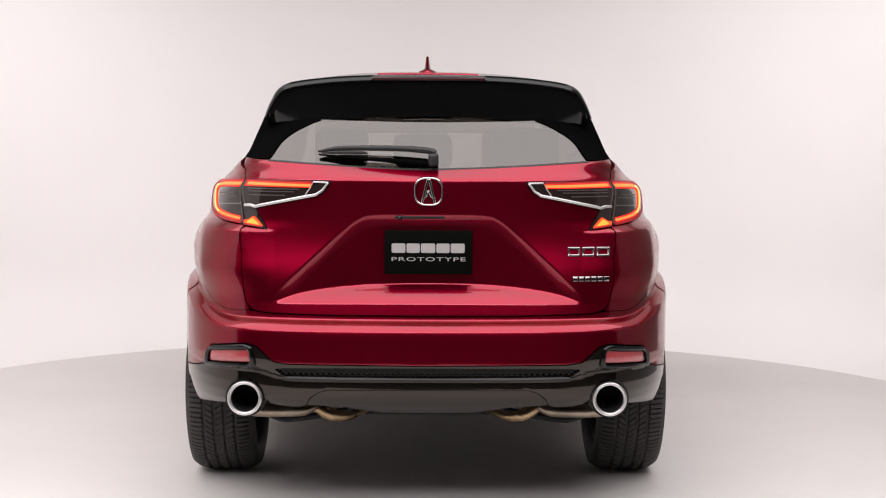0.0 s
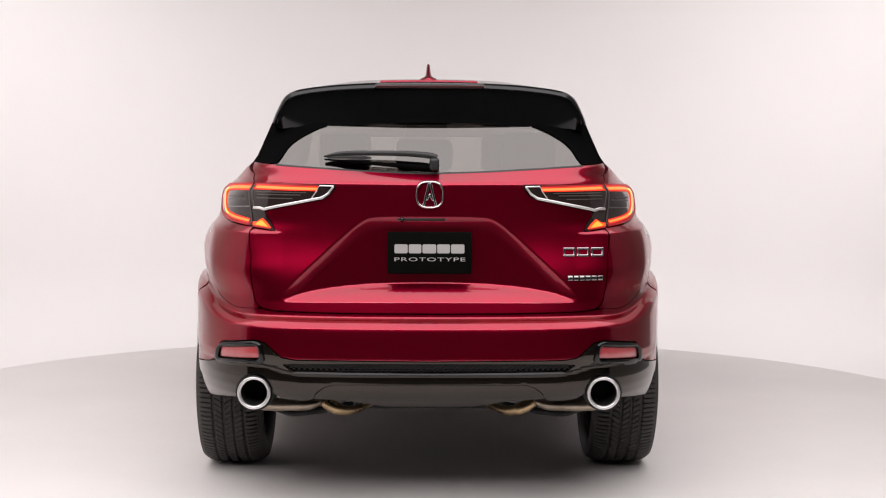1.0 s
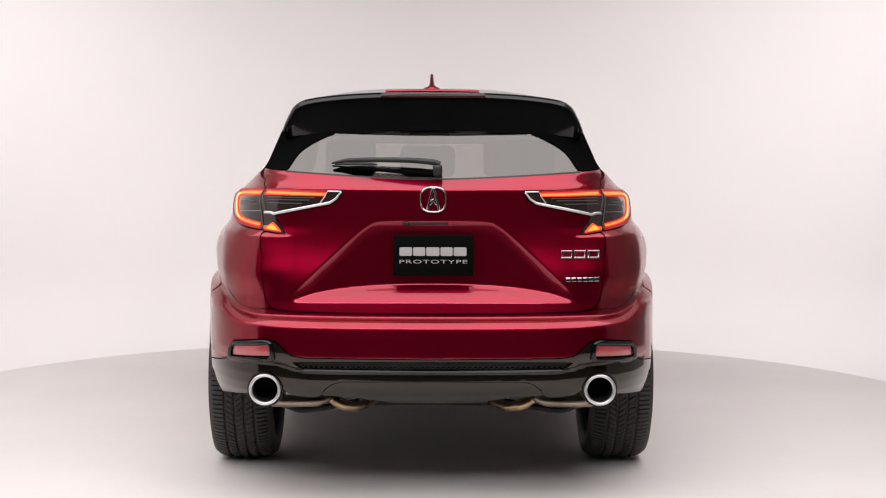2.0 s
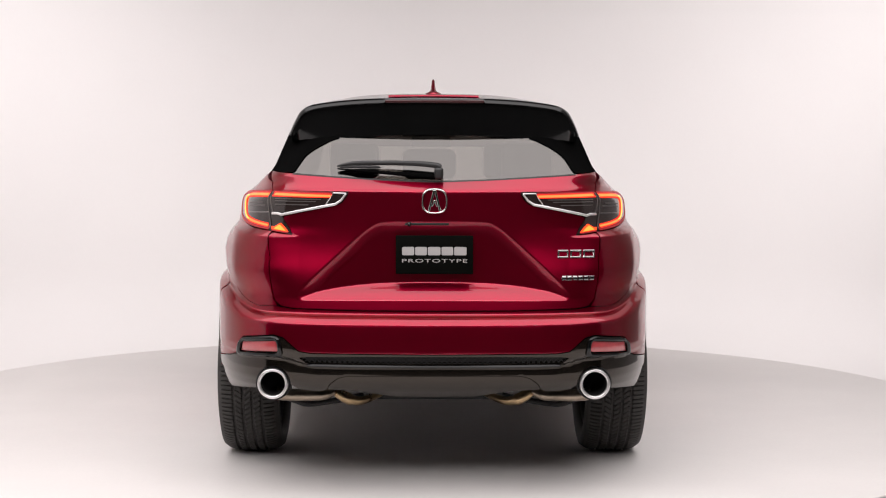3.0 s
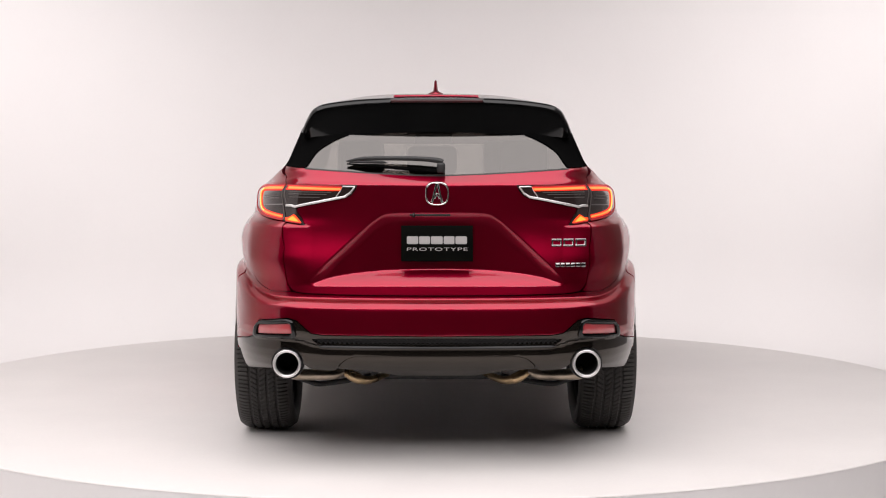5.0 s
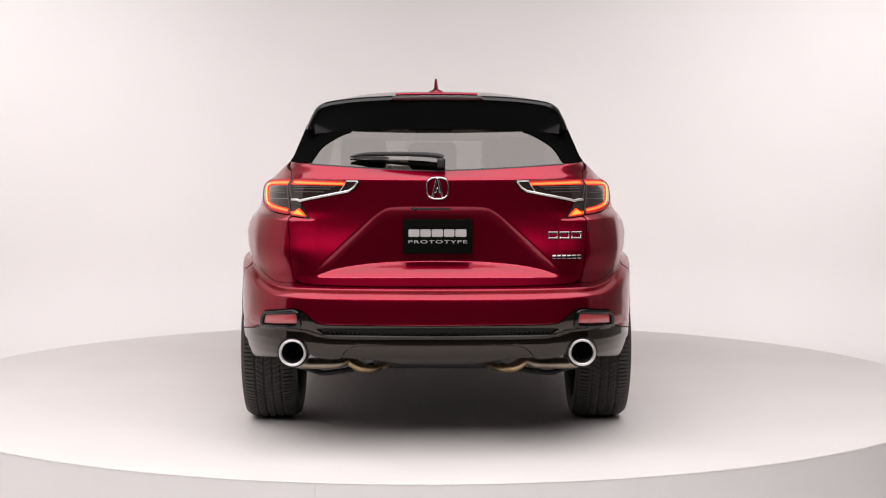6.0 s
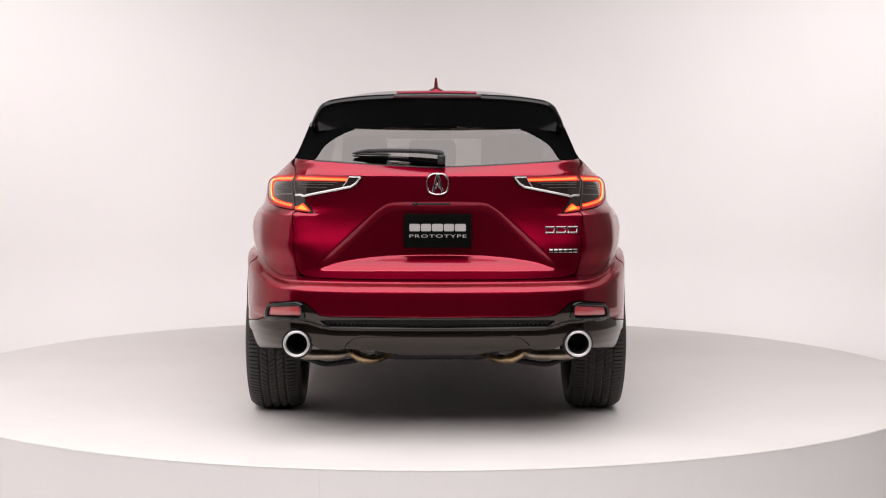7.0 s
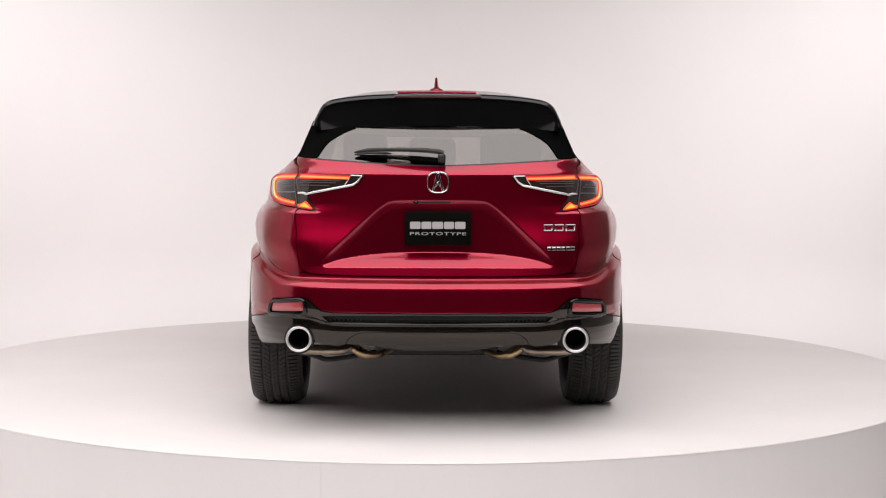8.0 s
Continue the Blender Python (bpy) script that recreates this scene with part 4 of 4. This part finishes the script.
# Emblem, badges and plate
def emblem():
    verts, faces, n = [], [], 64
    y0 = surf(0, 1.166).y
    for k in range(n):
        a = 2 * math.pi * k / n
        c, s = math.cos(a), math.sin(a)
        q = (abs(c) ** 2.8 + abs(s) ** 2.8) ** (-1 / 2.8)
        for r, d in ((1.0, 0.004), (0.96, -0.012), (0.90, -0.016), (0.84, -0.012), (0.80, 0.004)):
            verts.append((0.053 * r * q * c, y0 + d, 1.166 + 0.053 * r * q * s * (0.97 if s < 0 else 1.0)))
    for k in range(n):
        for i in range(4):
            a, b = 5 * k, 5 * ((k + 1) % n)
            faces.append((a + i, a + i + 1, b + i + 1, b + i))
    bm = from_lists(verts, faces)
    bmesh.ops.recalc_face_normals(bm, faces=bm.faces)
    ring = part("emblem", bm, CHROME, car, "chrome ring emblem")
    for sx in (-1, 1):
        part("emblem_bar", box(0.0088, 0.012, 0.092, (sx * 0.0128, y0 - 0.006, 1.166), 0.003, pose(0, 0, 0, 0, sx * -13.5, 0)), CHROME, ring)
        part("emblem_brace", box(0.0055, 0.010, 0.026, (sx * 0.0050, y0 - 0.006, 1.158), 0.002, pose(0, 0, 0, 0, sx * -26, 0)), CHROME, ring)
    part("emblem_back", box(0.084, 0.006, 0.086, (0, y0 + 0.002, 1.166), 0.002), RED, ring)


emblem()


def badge(name, x0, x1, z0, z1, count, label, lean=0.0):
    """A chrome badge as plain raised bars."""
    top = None
    pitch = (x1 - x0) / count
    for k in range(count):
        a, b = x0 + k * pitch + pitch * 0.07, x0 + (k + 1) * pitch - pitch * 0.07
        z = 0.5 * (z0 + z1)
        o = [X(a, z0), X(b, z0), X(b + lean, z1), X(a + lean, z1)]
        h = 0.6 * (z1 - z0)
        hole = [X(a + 0.13 * pitch, z - h * 0.5), X(b - 0.13 * pitch, z - h * 0.5), X(b - 0.13 * pitch, z + h * 0.5), X(a + 0.13 * pitch, z + h * 0.5)]
        ob = panel(name if top is None else "badge_bar", o, BADGE, top or car, label if top is None else "", off=0.006, thick=0.006, step=0.01, edge=0.0014, round_off=0.002, holes=[hole] if h > 0.012 else (), soft=True)
        top = top or ob


badge("model_badge", 0.484, 0.6355, 0.9425, 0.9740, 3, "dull chrome badge bars on the tailgate")
badge("drive_badge", 0.5017, 0.6315, 0.856, 0.8725, 6, "small chrome badge bars on the tailgate")
part("release_handle", box(0.175, 0.012, 0.010, (-0.030, 0.119, 1.0760), 0.004), DARK, car, "dark tailgate release handle")
part("reversing_camera", revolve([(0.0, -0.008), (0.007, -0.006), (0.009, 0.0), (0.009, 0.02)], "Y", 20, (-0.100, 0.114, 1.0750)), BLACK, car, "small reversing camera")

plate = part("display_plate", box(0.306, 0.006, 0.153, (0, 0.100, 0.955), 0.0022), PLATE, car, "black show plate with silver lettering")
part("plate_mount", box(0.280, 0.075, 0.138, (0, 0.1395, 0.955), 0.004), PLATE, plate)
for a, b in ((-0.128, -0.080), (-0.076, -0.030), (-0.026, 0.024), (0.028, 0.074), (0.078, 0.127)):
    o = rounded([(a, 0.953), (b, 0.953), (b, 0.986), (a, 0.986)], 0.006)
    m = len(o)
    bm = from_lists([(x, 0.0955, z) for x, z in o] + [(x, 0.098, z) for x, z in o], [tuple(range(m))[::-1]] + [(i, (i + 1) % m, m + (i + 1) % m, m + i) for i in range(m)])
    bmesh.ops.recalc_face_normals(bm, faces=bm.faces)
    part("brand_bar", bm, LETTER, plate, smooth=False)


def lettering(text, width, height, at, mat, parent):
    cu = bpy.data.curves.new("lettering", "FONT")
    cu.body, cu.size, cu.extrude, cu.align_x, cu.space_character = text, 1.0, 0.03, "LEFT", 1.12
    tmp = new("lettering", cu)
    bpy.context.view_layer.update()
    me = bpy.data.meshes.new_from_object(tmp.evaluated_get(bpy.context.evaluated_depsgraph_get()))
    bpy.data.objects.remove(tmp)
    lo = np.array([v.co for v in me.vertices]).min(0)
    hi = np.array([v.co for v in me.vertices]).max(0)
    me.transform(Matrix.Translation(at) @ Matrix.Rotation(math.pi / 2, 4, "X") @ Matrix.Diagonal((width / (hi[0] - lo[0]), height / (hi[1] - lo[1]), 0.05, 1)) @ Matrix.Translation((-lo[0], -lo[1], 0)))
    me.materials.clear()
    me.materials.append(mat)
    ob = new("lettering", me)
    ob.parent = parent
    return ob


lettering("PROTOTYPE", 0.258, 0.0135, (-0.128, 0.0955, 0.9245), LETTER, plate)


# Wheels
def tyre(steps=560):
    """A road tyre with four round grooves and slanted cross cuts."""
    prof = []
    for k in range(0, 41):
        u = -1 + 2 * k / 40
        prof.append((0.3715 - 0.016 * abs(u) ** 5, u * 0.117, True))
    side_r = [(0.345, 0.131), (0.322, 0.136), (0.300, 0.134), (0.280, 0.124), (0.262, 0.112), (0.256, 0.100)]
    full = [(r, -x, False) for r, x in reversed(side_r)] + prof + [(r, x, False) for r, x in side_r]
    verts, faces, n = [], [], len(full)
    for i in range(steps):
        a = 2 * math.pi * i / steps
        for r, x, tread in full:
            if tread:
                g = min(abs(abs(x) - 0.020), abs(abs(x) - 0.062)) < 0.0036
                band = 0 if abs(x) < 0.018 else 1 if abs(x) < 0.060 else 2
                lean = (150 * abs(x) if band == 1 else 0) + band * 2
                cut = (i + int(lean + (240 * x if band == 0 else 0))) % (5 if band == 2 else 6) == 0
                if g:
                    r -= 0.0085
                elif cut and abs(x) < 0.112:
                    r -= 0.008
            verts.append((x, r * math.cos(a), r * math.sin(a)))
    for i in range(steps):
        for j in range(n - 1):
            a, b = i * n, ((i + 1) % steps) * n
            faces.append((a + j, a + j + 1, b + j + 1, b + j))
    me = bpy.data.meshes.new("tyre")
    me.from_pydata(verts, [], faces)
    bm = bmesh.new()
    bm.from_mesh(me)
    bmesh.ops.recalc_face_normals(bm, faces=bm.faces)
    return bm


def wheel(side, y):
    base = new("wheel")
    base.parent = car
    base.location = (side * 0.812, y, 0.371)
    ob = part("tyre", tyre(), RUBBER, base, "black road tyre with grooved tread")
    ob.data.set_sharp_from_angle(angle=0.7)
    rim = part("rim", revolve([(0.262, 0.105), (0.255, 0.112), (0.245, 0.100), (0.235, 0.03), (0.235, -0.09), (0.258, -0.108)], "X", 56), RIM, base, "dark grey alloy rim")
    rim.scale = (side, 1, 1)
    for k in range(5):
        for d in (-0.12, 0.12):
            a = 2 * math.pi * k / 5 + d
            part("spoke", tube([(side * 0.075, 0.05 * math.cos(a), 0.05 * math.sin(a)), (side * 0.085, 0.24 * math.cos(a + d * 0.4), 0.24 * math.sin(a + d * 0.4))], [0.02, 0.016], 8), RIM, base)
    part("hub", revolve([(0.0, 0.09), (0.03, 0.09), (0.07, 0.075), (0.07, -0.06), (0.0, -0.06)], "X", 24), RIM, base).scale = (side, 1, 1)
    part("brake_disc", revolve([(0.06, -0.02), (0.165, -0.02), (0.165, -0.045), (0.06, -0.045)], "X", 40, closed=True), STEEL, base).scale = (side, 1, 1)
    return base


for sd in (-1, 1):
    for yy in (AXLE, AXLE + 2.75):
        wheel(sd, yy)


# Cabin, seen through the glass
def seat(name, x, y, width, label, heads):
    base = part(name, box(width, 0.13, 0.62, (x, y, 0.92), 0.05, pose(0, 0, 0, -12, 0, 0), 3), LEATHER, car, label)
    part("seat_cushion", box(width, 0.50, 0.16, (x, y + 0.30, 0.62), 0.05, segments=3), LEATHER, base)
    for hx, w, h in heads:
        part("headrest", box(w, 0.10, h, (hx, y - 0.085, 1.245 + h / 2), 0.045, segments=3), LEATHER, base, "padded headrest")
    return base


seat("front_seat", -0.38, 2.45, 0.50, "pale grey leather front seat", [(-0.42, 0.27, 0.19)])
seat("front_seat", 0.38, 2.45, 0.50, "pale grey leather front seat", [(0.42, 0.27, 0.19)])
seat("rear_seat", 0.0, 1.55, 1.30, "pale grey leather rear bench with headrests", [(-0.37, 0.20, 0.17), (-0.015, 0.26, 0.15), (0.46, 0.25, 0.18)])
# Visors added to block the bright wall through the top of the windscreen
for sd in (-1, 1):
    part("visor_blocker", box(0.46, 0.02, 0.10, (sd * 0.34, 2.62, 1.475), 0.008), LEATHER, car, "pale visor added to block the windscreen's bright top")
part("dashboard", box(1.36, 0.42, 0.30, (0, 3.10, 1.02), 0.08, segments=3), CABIN, car, "dark dashboard")
part("cabin_floor", box(1.50, 3.0, 0.05, (0, 1.95, 0.53), 0.01), CABIN, car)
part("load_cover", box(1.24, 0.95, 0.02, (0, 0.95, 1.06), 0.006), CABIN, car, "dark load space cover")
part("rear_view_mirror", box(0.24, 0.03, 0.07, (0, 2.72, 1.46), 0.012), CABIN, car, "interior mirror")
